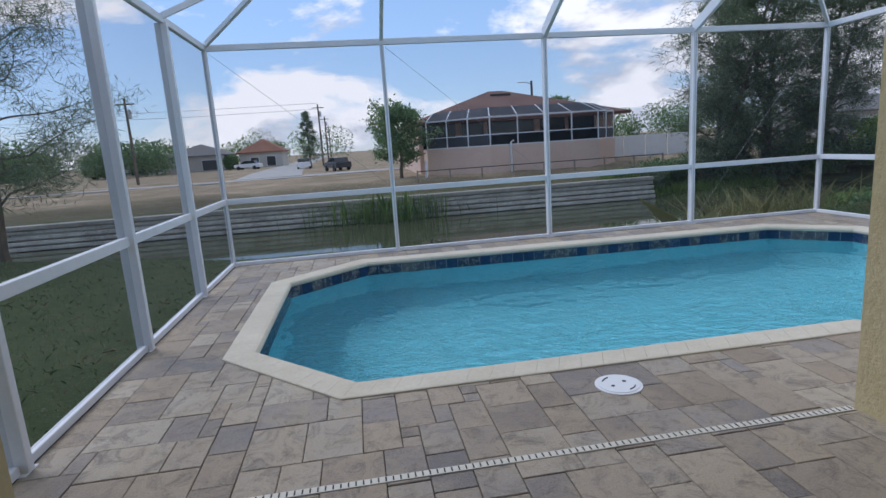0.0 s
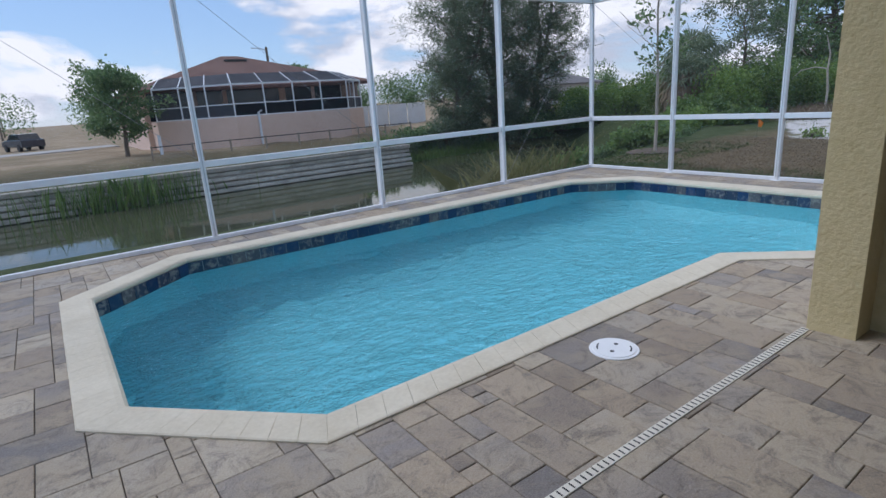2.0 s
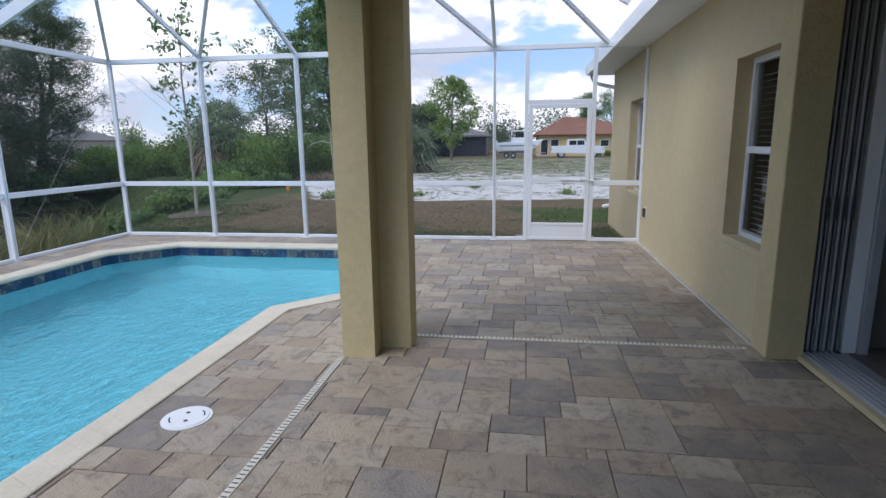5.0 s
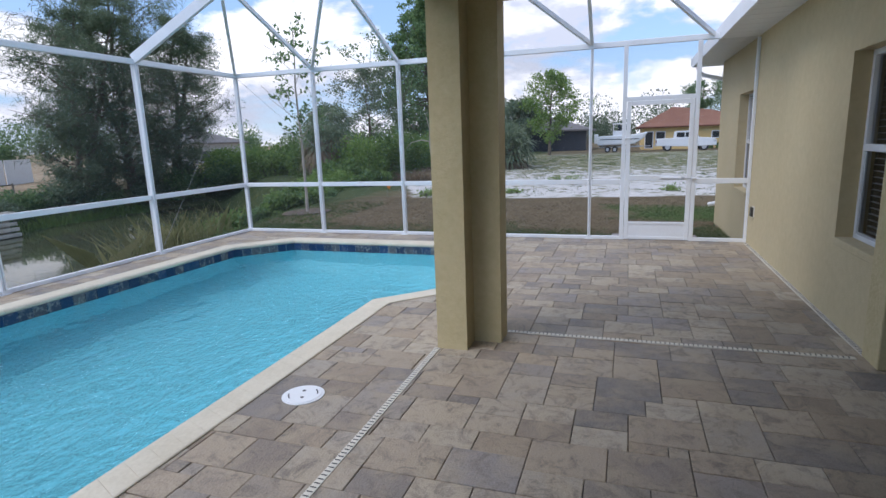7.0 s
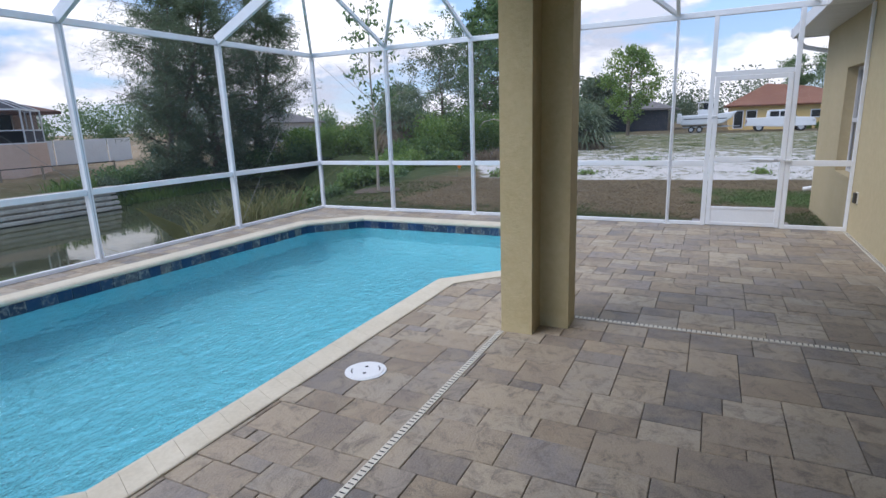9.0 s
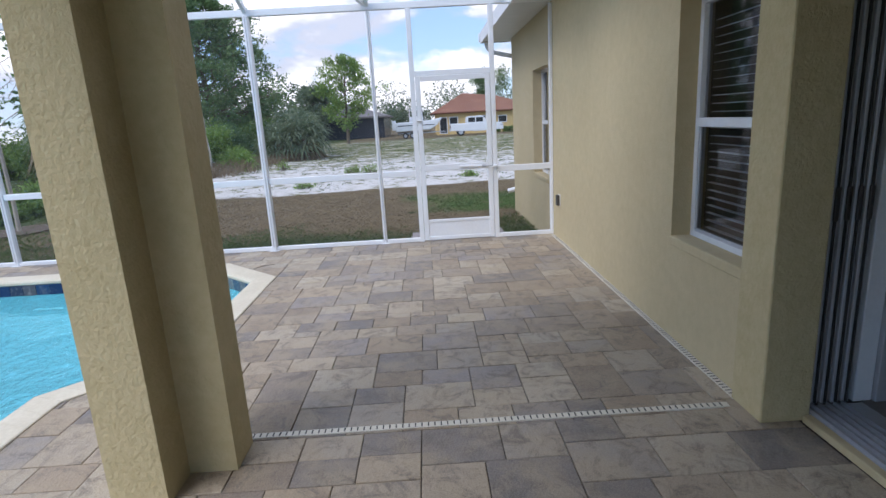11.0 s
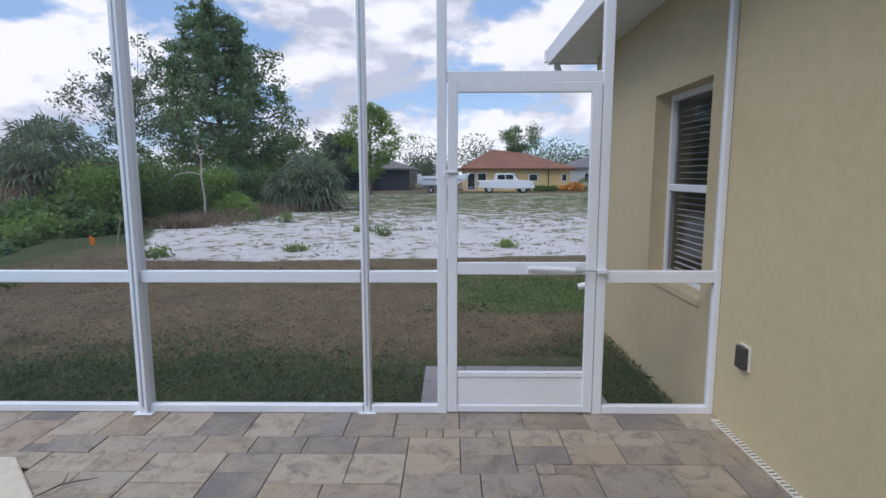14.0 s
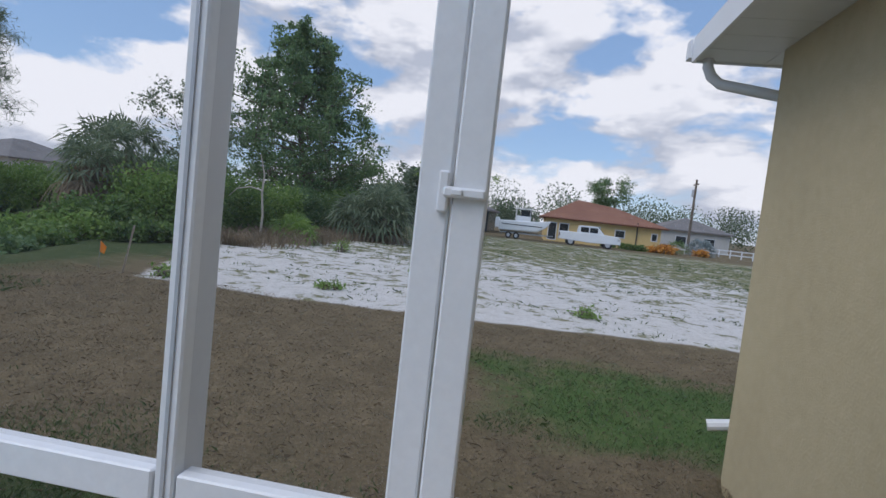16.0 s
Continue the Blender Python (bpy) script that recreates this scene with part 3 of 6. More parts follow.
ring_faces(bed, [(-1.98, -1.2), (7.5, -1.2), (7.5, 7.95), (-1.98, 7.95)], inset(POOL, 0.12), -0.016)
M_JOINT = surface("joint_sand", (0.07, 0.06, 0.05), (0.13, 0.11, 0.09), 0.95, 3, 60, 0.3)
under(part("bedding", bed, M_JOINT, None, "dark sandy joint bed"), deck)

# ---------------------------------------------------------------- pool cage
CX0, CX1, CY1, RAIL, RING = -1.87, 7.40, 7.84, 0.905, 2.93
cage = thing("screen_enclosure", "white aluminium pool cage with dark insect screening", "pool enclosure", (2.8, 7.84, 0))


def cpart(name, bm, mat_=None, label=""):
    return under(part(name, bm, mat_ or M_WHITE, None, label), cage)


def post(x, y, along, w=0.052, d=0.10, top=RING - 0.04):
    """A hollow-section post with a groove and a foot plate; along: the wall's direction."""
    hx, hy = (w / 2, d / 2) if along == "x" else (d / 2, w / 2)
    p_ = cpart("post", box(x - hx, x + hx, y - hy, y + hy, 0.0, top, 0.004, 1))
    if along == "x":
        g = box(x - 0.004, x + 0.004, y - hy - 0.004, y - hy + 0.002, 0.05, top)
        f = box(x - hx - 0.03, x + hx + 0.03, y - hy - 0.02, y + hy, 0.0, 0.006, 0.002)
    else:
        g = box(x - hx - 0.004, x - hx + 0.002, y - 0.004, y + 0.004, 0.05, top)
        f = box(x - hx - 0.02, x + hx, y - hy - 0.035, y + hy + 0.035, 0.0, 0.006, 0.002)
    for nm, gg in (("spline_groove", g), ("foot_plate", f)):
        o = part(nm, gg, M_GREY_METAL if nm == "spline_groove" else M_WHITE, p_)
    return p_


NORTH = [(CX0, 0.07), (0.455, 0.05), (2.785, 0.10), (5.14, 0.10), (CX1, 0.07)]
EAST = [(6.19, 0.08), (4.535, 0.08), (2.83, 0.11), (1.37, 0.055)]
DOOR_Y0, DOOR_Y1, WALL_Y = -0.09, 0.875, -0.875
WEST = [(6.19, 0.12), (4.50, 0.12), (2.76, 0.12)]
for x, d in NORTH:
    post(x, CY1, "x", 0.055, d)
for y, d in EAST:
    post(CX1 + (0.0 if d > 0.06 else 0.028), y, "y", 0.055 if d > 0.06 else 0.042, d if d > 0.06 else 0.105)
for y in (DOOR_Y0 - 0.03, DOOR_Y1 + 0.005):
    cpart("post", box(CX1 - 0.03, CX1 + 0.03, y - 0.03, y + 0.03, 0.0, RING - 0.04, 0.004))
cpart("post", box(CX1 - 0.025, CX1 + 0.025, WALL_Y + 0.002, WALL_Y + 0.042, 0.0, 2.87, 0.004))
for y, d in WEST:
    post(CX0, y, "y", 0.055, d)


def span(a, b, z, h=0.075, d=0.05, name="rail"):
    """A horizontal member between two posts."""
    (x0, y0), (x1, y1) = a, b
    if abs(x1 - x0) > abs(y1 - y0):
        return cpart(name, box(min(x0, x1), max(x0, x1), y0 - d / 2, y0 + d / 2, z - h / 2, z + h / 2, 0.004))
    return cpart(name, box(x0 - d / 2, x0 + d / 2, min(y0, y1), max(y0, y1), z - h / 2, z + h / 2, 0.004))


def panel(a, b, z0, z1):
    """One taut screen between the members; a and b are plan points."""
    bm = bmesh.new()
    bm.faces.new([bm.verts.new(v) for v in ((a[0], a[1], z0), (b[0], b[1], z0), (b[0], b[1], z1), (a[0], a[1], z1))])
    o = cpart("screen_panel", bm, M_SCREEN)
    o.visible_shadow = False
    return o


def bay(a, b, top=True):
    span(a, b, 0.027, 0.052, 0.05, "sill")
    span(a, b, RAIL)
    panel(a, b, 0.053, RAIL - 0.0375)
    panel(a, b, RAIL + 0.0375, RING - 0.04)


e = 0.0275
for (x0, d0), (x1, d1) in zip(NORTH, NORTH[1:]):
    bay((x0 + e, CY1), (x1 - e, CY1))
ys = [CY1] + [y for y, d in EAST] + [DOOR_Y1 + 0.035]
for y0, y1 in zip(ys, ys[1:]):
    bay((CX1, y0 - e), (CX1, y1 + (e if y1 != ys[-1] else 0)))
bay((CX1, DOOR_Y0 - 0.06), (CX1, WALL_Y + 0.042))
ys = [CY1] + [y for y, d in WEST]
for y0, y1 in zip(ys, ys[1:]):
    bay((CX0, y0 - e), (CX0, y1 + e))
bay((CX0, 2.73), (CX0, 2.24))
# eave ring
cpart("eave_beam", box(CX0 - 0.03, CX1 + 0.03, CY1 - 0.028, CY1 + 0.028, RING - 0.04, RING + 0.04, 0.005))
cpart("eave_beam", box(CX1 - 0.028, CX1 + 0.028, -0.36, CY1 - 0.03, RING - 0.04, RING + 0.04, 0.005))
cpart("eave_beam", box(CX0 - 0.028, CX0 + 0.028, 2.1, CY1 - 0.03, RING - 0.04, RING + 0.04, 0.005))
cpart("transom", box(CX1 - 0.022, CX1 + 0.022, DOOR_Y0 - 0.02, DOOR_Y1, 2.100, 2.162, 0.004))
panel((CX1, DOOR_Y0), (CX1, DOOR_Y1), 2.162, RING - 0.04)
# roof frame: rising slopes to a flat top
TOPZ, EX, WX = 4.03, 5.57, -0.04
APEX = [(EX, 6.5), (EX, 4.74), (EX, 2.93), (EX, 1.37)]
for x in (2.785, 5.14):
    cpart("roof_beam", beam((x, CY1, RING + 0.03), (x, 5.62, TOPZ), 0.055, 0.15, bevel=0.004))
    cpart("roof_beam", beam((x, 5.62, TOPZ), (x, 1.4, TOPZ), 0.055, 0.15, bevel=0.004))
    cpart("roof_beam", beam((x, 1.4, TOPZ), (x, -0.2, 3.02), 0.055, 0.15, bevel=0.004))
cpart("roof_beam", beam((0.455, CY1, RING + 0.03), (0.455, 5.62, TOPZ), 0.05, 0.06, bevel=0.004))
for a, b_ in (((CX1, CY1), 0), ((CX1, 6.19), 0), ((CX1, 6.19), 1), ((CX1, 4.535), 1), ((CX1, 2.83), 2), ((CX1, 1.37), 2), ((CX1, 1.37), 3), ((CX1, -0.29), 3)):
    cpart("roof_purlin", beam((a[0], a[1], RING + 0.02), (*APEX[b_], TOPZ), 0.05, 0.06, bevel=0.004))
for a, c in (((EX, 6.5), (EX, 0.0)), ((EX, 5.62), (WX, 5.62)), ((WX, 6.3), (WX, 2.4)), ((EX, 3.5), (2.785, 3.5)), ((EX, 1.4), (2.9, 1.4))):
    cpart("roof_purlin", beam((*a, TOPZ), (*c, TOPZ), 0.05, 0.07, bevel=0.004))
for a, c in (((CX0, CY1), (0.20, 5.9)), ((CX0, 6.19), (0.15, 6.9)), ((CX0, 4.5), (0.15, 5.0)), ((CX0, 2.76), (0.15, 3.2))):
    cpart("roof_purlin", beam((*a, RING + 0.02), (*c, TOPZ), 0.05, 0.06, bevel=0.004))
# diagonal tension cables in the upper corner bays
for a, c in (((CX0 + 0.05, CY1, 2.86), (0.40, CY1, 0.98)), ((0.50, CY1, 2.86), (2.73, CY1, 0.98)), ((CX1 - 0.05, CY1, 2.86), (5.22, CY1, 0.10)), ((CX1, CY1 - 0.06, 2.86), (CX1, 6.26, 1.6))):
    cpart("brace_cable", tube([a, c], 0.0025, 6), M_CABLE)

# screen door in the east wall
door = thing("screen_door", "closed white aluminium screen door with kick plate and closer", "door", (CX1, 0.39, 0))


def dpart(name, bm, mat_=None, label=""):
    return under(part(name, bm, mat_ or M_WHITE, None, label), door)


y0, y1 = DOOR_Y0 + 0.004, DOOR_Y1 - 0.03
dpart("stile", box(CX1 - 0.036, CX1 - 0.004, y0, y0 + 0.062, 0.015, 2.097, 0.004))
dpart("stile", box(CX1 - 0.036, CX1 - 0.004, y1 - 0.062, y1, 0.015, 2.097, 0.004))
for z0, z1 in ((0.015, 0.062), (0.250, 0.287), (0.922, 1.0), (2.035, 2.097)):
    dpart("rail", box(CX1 - 0.034, CX1 - 0.006, y0 + 0.062, y1 - 0.062, z0, z1, 0.004))
dpart("kick_plate", box(CX1 - 0.026, CX1 - 0.014, y0 + 0.062, y1 - 0.062, 0.062, 0.250))
for z0, z1 in ((0.287, 0.922), (1.0, 2.035)):
    bm = bmesh.new()
    bm.faces.new([bm.verts.new((CX1 - 0.02, yy, zz)) for yy, zz in ((y0 + 0.062, z0), (y1 - 0.062, z0), (y1 - 0.062, z1), (y0 + 0.062, z1))])
    dpart("screen_panel", bm, M_SCREEN).visible_shadow = False
lt = dpart("latch", box(CX1 - 0.052, CX1 - 0.036, y1 - 0.06, y1 + 0.015, 1.553, 1.572, 0.004))
part("keeper", box(CX1 - 0.045, CX1 - 0.03, y1 + 0.006, y1 + 0.026, 1.525, 1.60, 0.004), M_WHITE, lt)
part("bolt", box(CX1 - 0.058, CX1 - 0.052, y1 - 0.02, y1 + 0.0, 1.557, 1.568, 0.002), M_WHITE, lt)
cl = dpart("door_closer", tube([(CX1 - 0.065, y0 + 0.10, 0.955), (CX1 - 0.065, y0 + 0.36, 0.965)], 0.017, 12))
part("rod", tube([(CX1 - 0.062, y0 - 0.01, 0.950), (CX1 - 0.065, y0 + 0.10, 0.955)], 0.006, 8), M_GREY_METAL, cl)
part("bracket", box(CX1 - 0.075, CX1 - 0.03, y0 - 0.06, y0 + 0.0, 0.935, 0.962, 0.004), M_WHITE, cl)
part("bracket", box(CX1 - 0.072, CX1 - 0.03, y0 + 0.36, y0 + 0.43, 0.955, 0.975, 0.004), M_WHITE, cl)
part("end_cap", tube([(CX1 - 0.065, y0 + 0.095, 0.9548), (CX1 - 0.065, y0 + 0.14, 0.9565)], 0.0185, 12), M_GREY_METAL, cl)

# ---------------------------------------------------------------- house
HX1, HTOP = 10.58, 2.90


def wall_with_holes(name, x0, x1, ya, yb, z0, z1, holes, mat_, label):
    """A wall along x between ya and yb, with rectangular openings (x0, x1, z0, z1)."""
    bm = bmesh.new()
    xs = sorted({x0, x1, *[h[0] for h in holes], *[h[1] for h in holes]})
    zs = sorted({z0, z1, *[h[2] for h in holes], *[h[3] for h in holes]})
    for i, j in itertools.product(range(len(xs) - 1), range(len(zs) - 1)):
        cx_, cz_ = (xs[i] + xs[i + 1]) / 2, (zs[j] + zs[j + 1]) / 2
        if any(h[0] < cx_ < h[1] and h[2] < cz_ < h[3] for h in holes):
            continue
        bm_box(bm, xs[i], xs[i + 1], ya, yb, zs[j], zs[j + 1])
    bmesh.ops.remove_doubles(bm, verts=bm.verts[:], dist=1e-5)
    seen = {}
    for f in bm.faces:
        seen.setdefault(tuple(round(c, 4) for c in f.calc_center_median()), []).append(f)
    bmesh.ops.delete(bm, geom=[f for fs in seen.values() if len(fs) > 1 for f in fs], context="FACES")
    bmesh.ops.recalc_face_normals(bm, faces=bm.faces[:])
    return solid(name, bm, mat_, label, "wall", kind="structure")


WIN = [(2.93, 3.89, 0.70, 2.215), (7.66, 8.66, 0.69, 2.185)]
wall_with_holes("wall_south", 2.84, HX1, WALL_Y - 0.22, WALL_Y, -0.5, HTOP, WIN, M_STUCCO, "tan-yellow stucco house wall")
solid("wall_east", box(HX1 - 0.22, HX1, -9.0, WALL_Y - 0.222, -0.5, HTOP), M_STUCCO, "tan-yellow stucco house end wall", "wall", kind="structure")
solid("pilaster", box(2.70, 2.965, -1.075, -0.825, 0.0, 2.64, 0.006), M_STUCCO_ROUGH, "tan stucco pilaster beside the sliding door", "pilaster", kind="structure")
solid("wall_lanai", box(-2.4, 2.695, -1.30, -1.08, 2.52, 2.9), M_STUCCO, "tan stucco lintel over the sliding door", "wall", kind="structure")
solid("header_beam", box(-2.40, -2.18, -1.08, 1.98, 2.64, 2.90), M_STUCCO, "tan stucco lanai header beam", "beam", kind="structure")
solid("wall_west", box(-2.62, -2.18, -1.60, -0.75, -0.5, 2.64), M_STUCCO, "tan stucco wall end of the lanai", "wall", kind="structure")
COL = [(2.395, 1.970), (2.615, 1.970), (2.615, 1.745), (2.845, 1.745), (2.845, 2.215), (2.395, 2.215)]
solid("column", prism(COL, 0.0, 2.64), M_STUCCO_ROUGH, "L-shaped tan stucco corner column of the lanai", "column", kind="structure")
solid("column", prism([(-1.99, 1.76), (-1.77, 1.76), (-1.77, 1.975), (-1.56, 1.975), (-1.56, 2.22), (-1.99, 2.22)], 0.0, 2.64), M_STUCCO_ROUGH, "tan stucco column at the other lanai corner", "column", kind="structure")
solid("header_beam", box(-2.4, 2.82, 1.98, 2.22, 2.64, 2.90), M_STUCCO, "tan stucco lanai header beam", "beam", kind="structure")
solid("header_beam", box(2.60, 2.82, -0.87, 1.98, 2.64, 2.90), M_STUCCO, "tan stucco lanai header beam", "beam", kind="structure")
solid("ceiling", box(-2.4, 2.60, -1.08, 1.98, 2.80, 2.86), M_SOFFIT, "white textured lanai ceiling", "ceiling", kind="structure")


def window(x0, x1, z0, z1, name):
    """A single-hung window set back in its stucco reveal, with a sill."""
    w = thing(name, "white single-hung window with blinds behind dark glass", "window", ((x0 + x1) / 2, WALL_Y, z0), kind="structure")
    yb = WALL_Y - 0.13
    mid = z0 + (z1 - z0) * 0.50
    fr = bmesh.new()
    t = 0.045
    bm_box(fr, x0, x0 + t, yb - 0.05, yb, z0, z1)
    bm_box(fr, x1 - t, x1, yb - 0.05, yb, z0, z1)
    bm_box(fr, x0 + t, x1 - t, yb - 0.05, yb, z1 - t, z1)
    bm_box(fr, x0 + t, x1 - t, yb - 0.05, yb, z0, z0 + t)
    under(part("window_frame", fr, M_WHITE, None), w)
    under(part("meeting_rail", box(x0 + t, x1 - t, yb - 0.045, yb + 0.006, mid - 0.028, mid + 0.028, 0.004), M_WHITE, None), w)
    for yp, za, zb in ((yb - 0.033, mid + 0.028, z1 - t), (yb - 0.017, z0 + t, mid - 0.028)):
        g = bmesh.new()
        g.faces.new([g.verts.new(p) for p in ((x1 - t, yp, za), (x0 + t, yp, za), (x0 + t, yp, zb), (x1 - t, yp, zb))])
        under(part("pane", g, M_GLASS, None), w).visible_shadow = False
    s = bmesh.new()
    bm_box(s, x0 + t, x0 + t + 0.022, yb - 0.026, yb - 0.008, z0 + t, mid - 0.028)
    bm_box(s, x1 - t - 0.022, x1 - t, yb - 0.026, yb - 0.008, z0 + t, mid - 0.028)
    bm_box(s, x0 + t + 0.022, x1 - t - 0.022, yb - 0.026, yb - 0.008, z0 + t, z0 + t + 0.022)
    under(part("sash", s, M_GREY_METAL, None), w)
    sill = box(x0 - 0.0, x1 + 0.0, yb, WALL_Y + 0.012, z0 - 0.05, z0 + 0.012, 0.006)
    under(part("window_sill", sill, M_STUCCO, None), w)
    nsl = int((z1 - z0 - 0.14) / 0.05)
    for i in range(nsl):
        z = z0 + 0.07 + i * 0.05
        bl = beam((x0 + 0.06, yb - 0.082, z), (x1 - 0.06, yb - 0.082, z), 0.026, 0.003, (0, 0.10, 1))
        under(part("blind_slat", bl, M_WHITE, None), w)
    # back wall whose dark colour carries the room's shade
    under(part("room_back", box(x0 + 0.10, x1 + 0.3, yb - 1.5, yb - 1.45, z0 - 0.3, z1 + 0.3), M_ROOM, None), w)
    return w


window(*WIN[0], "window_1")
window(*WIN[1], "window_2")
# added solid backing, coloured dark, so no daylight leaks into the rooms
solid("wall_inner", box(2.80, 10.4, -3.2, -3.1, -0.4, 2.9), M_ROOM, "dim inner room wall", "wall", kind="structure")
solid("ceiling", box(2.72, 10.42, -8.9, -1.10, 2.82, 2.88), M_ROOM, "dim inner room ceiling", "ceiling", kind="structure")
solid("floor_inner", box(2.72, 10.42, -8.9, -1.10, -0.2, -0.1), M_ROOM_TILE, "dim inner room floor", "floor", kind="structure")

# sliding glass door: stacked panels, jamb, tracks and the room behind, its dimness put into the colours
slider = thing("sliding_door", "open bronze and white sliding glass door, panels stacked", "door", (1.5, -1.15, 0))
for i in range(4):
    y = -1.125 - 0.054 * i
    ob = under(part("door_panel", box(2.775, 2.92, y - 0.040, y, 0.045, 2.50, 0.003), M_GREY_METAL, None), slider)
    part("edge_seal", box(2.765, 2.775, y - 0.025, y - 0.015, 0.05, 2.49), M_DARK, ob)
    part("pull_handle", box(2.760, 2.775, y - 0.030, y - 0.010, 1.0, 1.16, 0.002), M_BRONZE, ob)
under(part("pocket", box(2.92, 2.95, -1.36, -1.10, 0.0, 2.52), M_DARK, None), slider)
under(part("jamb", box(2.79, 2.92, -1.46, -1.365, 0.03, 2.52, 0.004), M_WHITE, None), slider)
under(part("jamb_casing", box(2.77, 2.92, -1.53, -1.465, 0.03, 2.52, 0.003), M_GREY_METAL, None), slider)
for i in range(6):
    y = -1.09 - 0.040 * i
    under(part("track", box(-2.38, 2.775, y - 0.008, y + 0.002, 0.034, 0.052), M_GREY_METAL, None), slider)
under(part("sill_pan", box(-2.38, 2.775, -1.40, -1.078, 0.0, 0.034), M_GREY_METAL, None), slider)
solid("trim", box(-2.38, 2.69, -1.076, -1.03, 0.0, 0.040, 0.004), M_STUCCO, "painted yellow stucco kerb under the sliding door", "trim", kind="structure")
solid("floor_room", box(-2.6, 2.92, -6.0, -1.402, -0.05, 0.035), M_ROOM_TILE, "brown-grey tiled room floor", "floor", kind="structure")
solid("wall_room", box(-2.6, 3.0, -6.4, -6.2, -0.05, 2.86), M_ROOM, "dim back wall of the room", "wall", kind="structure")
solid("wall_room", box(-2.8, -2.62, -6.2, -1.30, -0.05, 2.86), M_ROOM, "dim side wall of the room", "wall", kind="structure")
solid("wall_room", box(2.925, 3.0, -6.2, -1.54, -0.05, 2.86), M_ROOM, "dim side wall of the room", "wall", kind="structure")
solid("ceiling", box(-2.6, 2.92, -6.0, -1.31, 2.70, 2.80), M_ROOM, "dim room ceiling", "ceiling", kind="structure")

# roof, soffit and gutter
EAVE_Y, EAVE_X = -0.36, 10.95
bm = bmesh.new()
v = [bm.verts.new(p) for p in ((2.9, EAVE_Y, 3.06), (EAVE_X, EAVE_Y, 3.06), (EAVE_X, -12, 3.06), (2.9, -12, 3.06), (2.9, -6, 5.1), (5.4, -6, 5.1))]
for f in ((0, 1, 5, 4), (1, 2, 5), (2, 3, 4, 5)):
    bm.faces.new([v[i] for i in f])
bmesh.ops.solidify(bm, geom=bm.faces[:], thickness=0.05)
solid("roof", bm, M_SHINGLE_BROWN, "brown shingle house roof", "roof", kind="structure")
bm = bmesh.new()
v = [bm.verts.new(p) for p in ((-3.2, 2.65, 3.06), (3.2, 2.65, 3.06), (3.2, -6, 5.1), (-3.2, -6, 5.1))]
bm.faces.new(v)
bmesh.ops.solidify(bm, geom=bm.faces[:], thickness=0.05)
solid("roof", bm, M_SHINGLE_BROWN, "brown shingle lanai roof", "roof", kind="structure")
soffit = thing("soffit", "white vinyl soffit boards under the eaves", "soffit", (6.9, -0.6, 2.9), kind="structure")
i = 0
xx = 2.83
while xx < EAVE_X - 0.02:
    w_ = min(0.30, EAVE_X - 0.01 - xx)
    y_in = WALL_Y if xx < HX1 - 0.02 else -9
    under(part("soffit_board", box(xx + 0.003, xx + w_ - 0.003, WALL_Y, EAVE_Y - 0.02, 2.895, 2.91, 0.003), M_SOFFIT, None), soffit)
    xx += 0.30
for j in range(20):
    yy = WALL_Y - 0.3 - 0.30 * j
    under(part("soffit_board", box(HX1, EAVE_X - 0.02, yy + 0.003, yy + 0.297, 2.895, 2.91, 0.003), M_SOFFIT, None), soffit)
solid("fascia", box(2.83, EAVE_X, EAVE_Y - 0.02, EAVE_Y, 2.88, 3.07), M_WHITE, "white metal fascia along the eave", "fascia", kind="structure")
solid("fascia", box(EAVE_X - 0.02, EAVE_X, -9, EAVE_Y - 0.021, 2.88, 3.07), M_WHITE, "white metal fascia along the end eave", "fascia", kind="structure")
solid("fascia", box(-3.2, 2.82, 2.222, 2.24, 2.86, 3.06), M_WHITE, "white metal fascia over the lanai", "fascia", kind="structure")
gutter = thing("gutter", "white aluminium gutter with a ribbed elbow downspout", "gutter", (EAVE_X, -0.4, 2.9))
gx0, gx1 = EAVE_X, EAVE_X + 0.11
gb = bmesh.new()
bm_box(gb, gx0, gx1, -9, EAVE_Y + 0.02, 2.92, 2.935)
bm_box(gb, gx1 - 0.012, gx1, -9, EAVE_Y + 0.02, 2.935, 3.06)
bm_box(gb, gx0, gx1 - 0.012, EAVE_Y + 0.005, EAVE_Y + 0.02, 2.935, 3.06)
under(part("trough", gb, M_WHITE, None), gutter)
pts = [(EAVE_X - 0.06, -0.47, 2.90), (EAVE_X - 0.06, -0.47, 2.84), (EAVE_X - 0.065, -0.50, 2.77), (EAVE_X - 0.08, -0.57, 2.71), (EAVE_X - 0.20, -0.74, 2.65), (HX1 + 0.05, -0.99, 2.58), (HX1 + 0.045, -1.05, 2.45), (HX1 + 0.045, -1.06, 0.3)]
under(part("downspout", tube(pts, 0.04, 10), M_WHITE, None, smooth=True), gutter)
under(part("spout_foot", tube([(HX1 + 0.045, -1.06, 0.3), (HX1 + 0.05, -1.0, 0.22), (HX1 + 0.10, -0.76, 0.16)], 0.042, 10), M_WHITE, None), gutter)

# ---------------------------------------------------------------- pool edge and deck pieces
def cham(poly, z0, z1, c):
    """Vertices and faces of a slab over a convex plan polygon with a chamfered top edge."""
    n = len(poly)
    ins = inset(poly, c)
    v = [(x, y, z0) for x, y in poly] + [(x, y, z1 - c * 0.8) for x, y in poly] + [(x, y, z1) for x, y in ins]
    f = [tuple(range(2 * n, 3 * n))]
    for i in range(n):
        j = (i + 1) % n
        f += [(i, j, n + j, n + i), (n + i, n + j, 2 * n + j, 2 * n + i)]
    return v, f


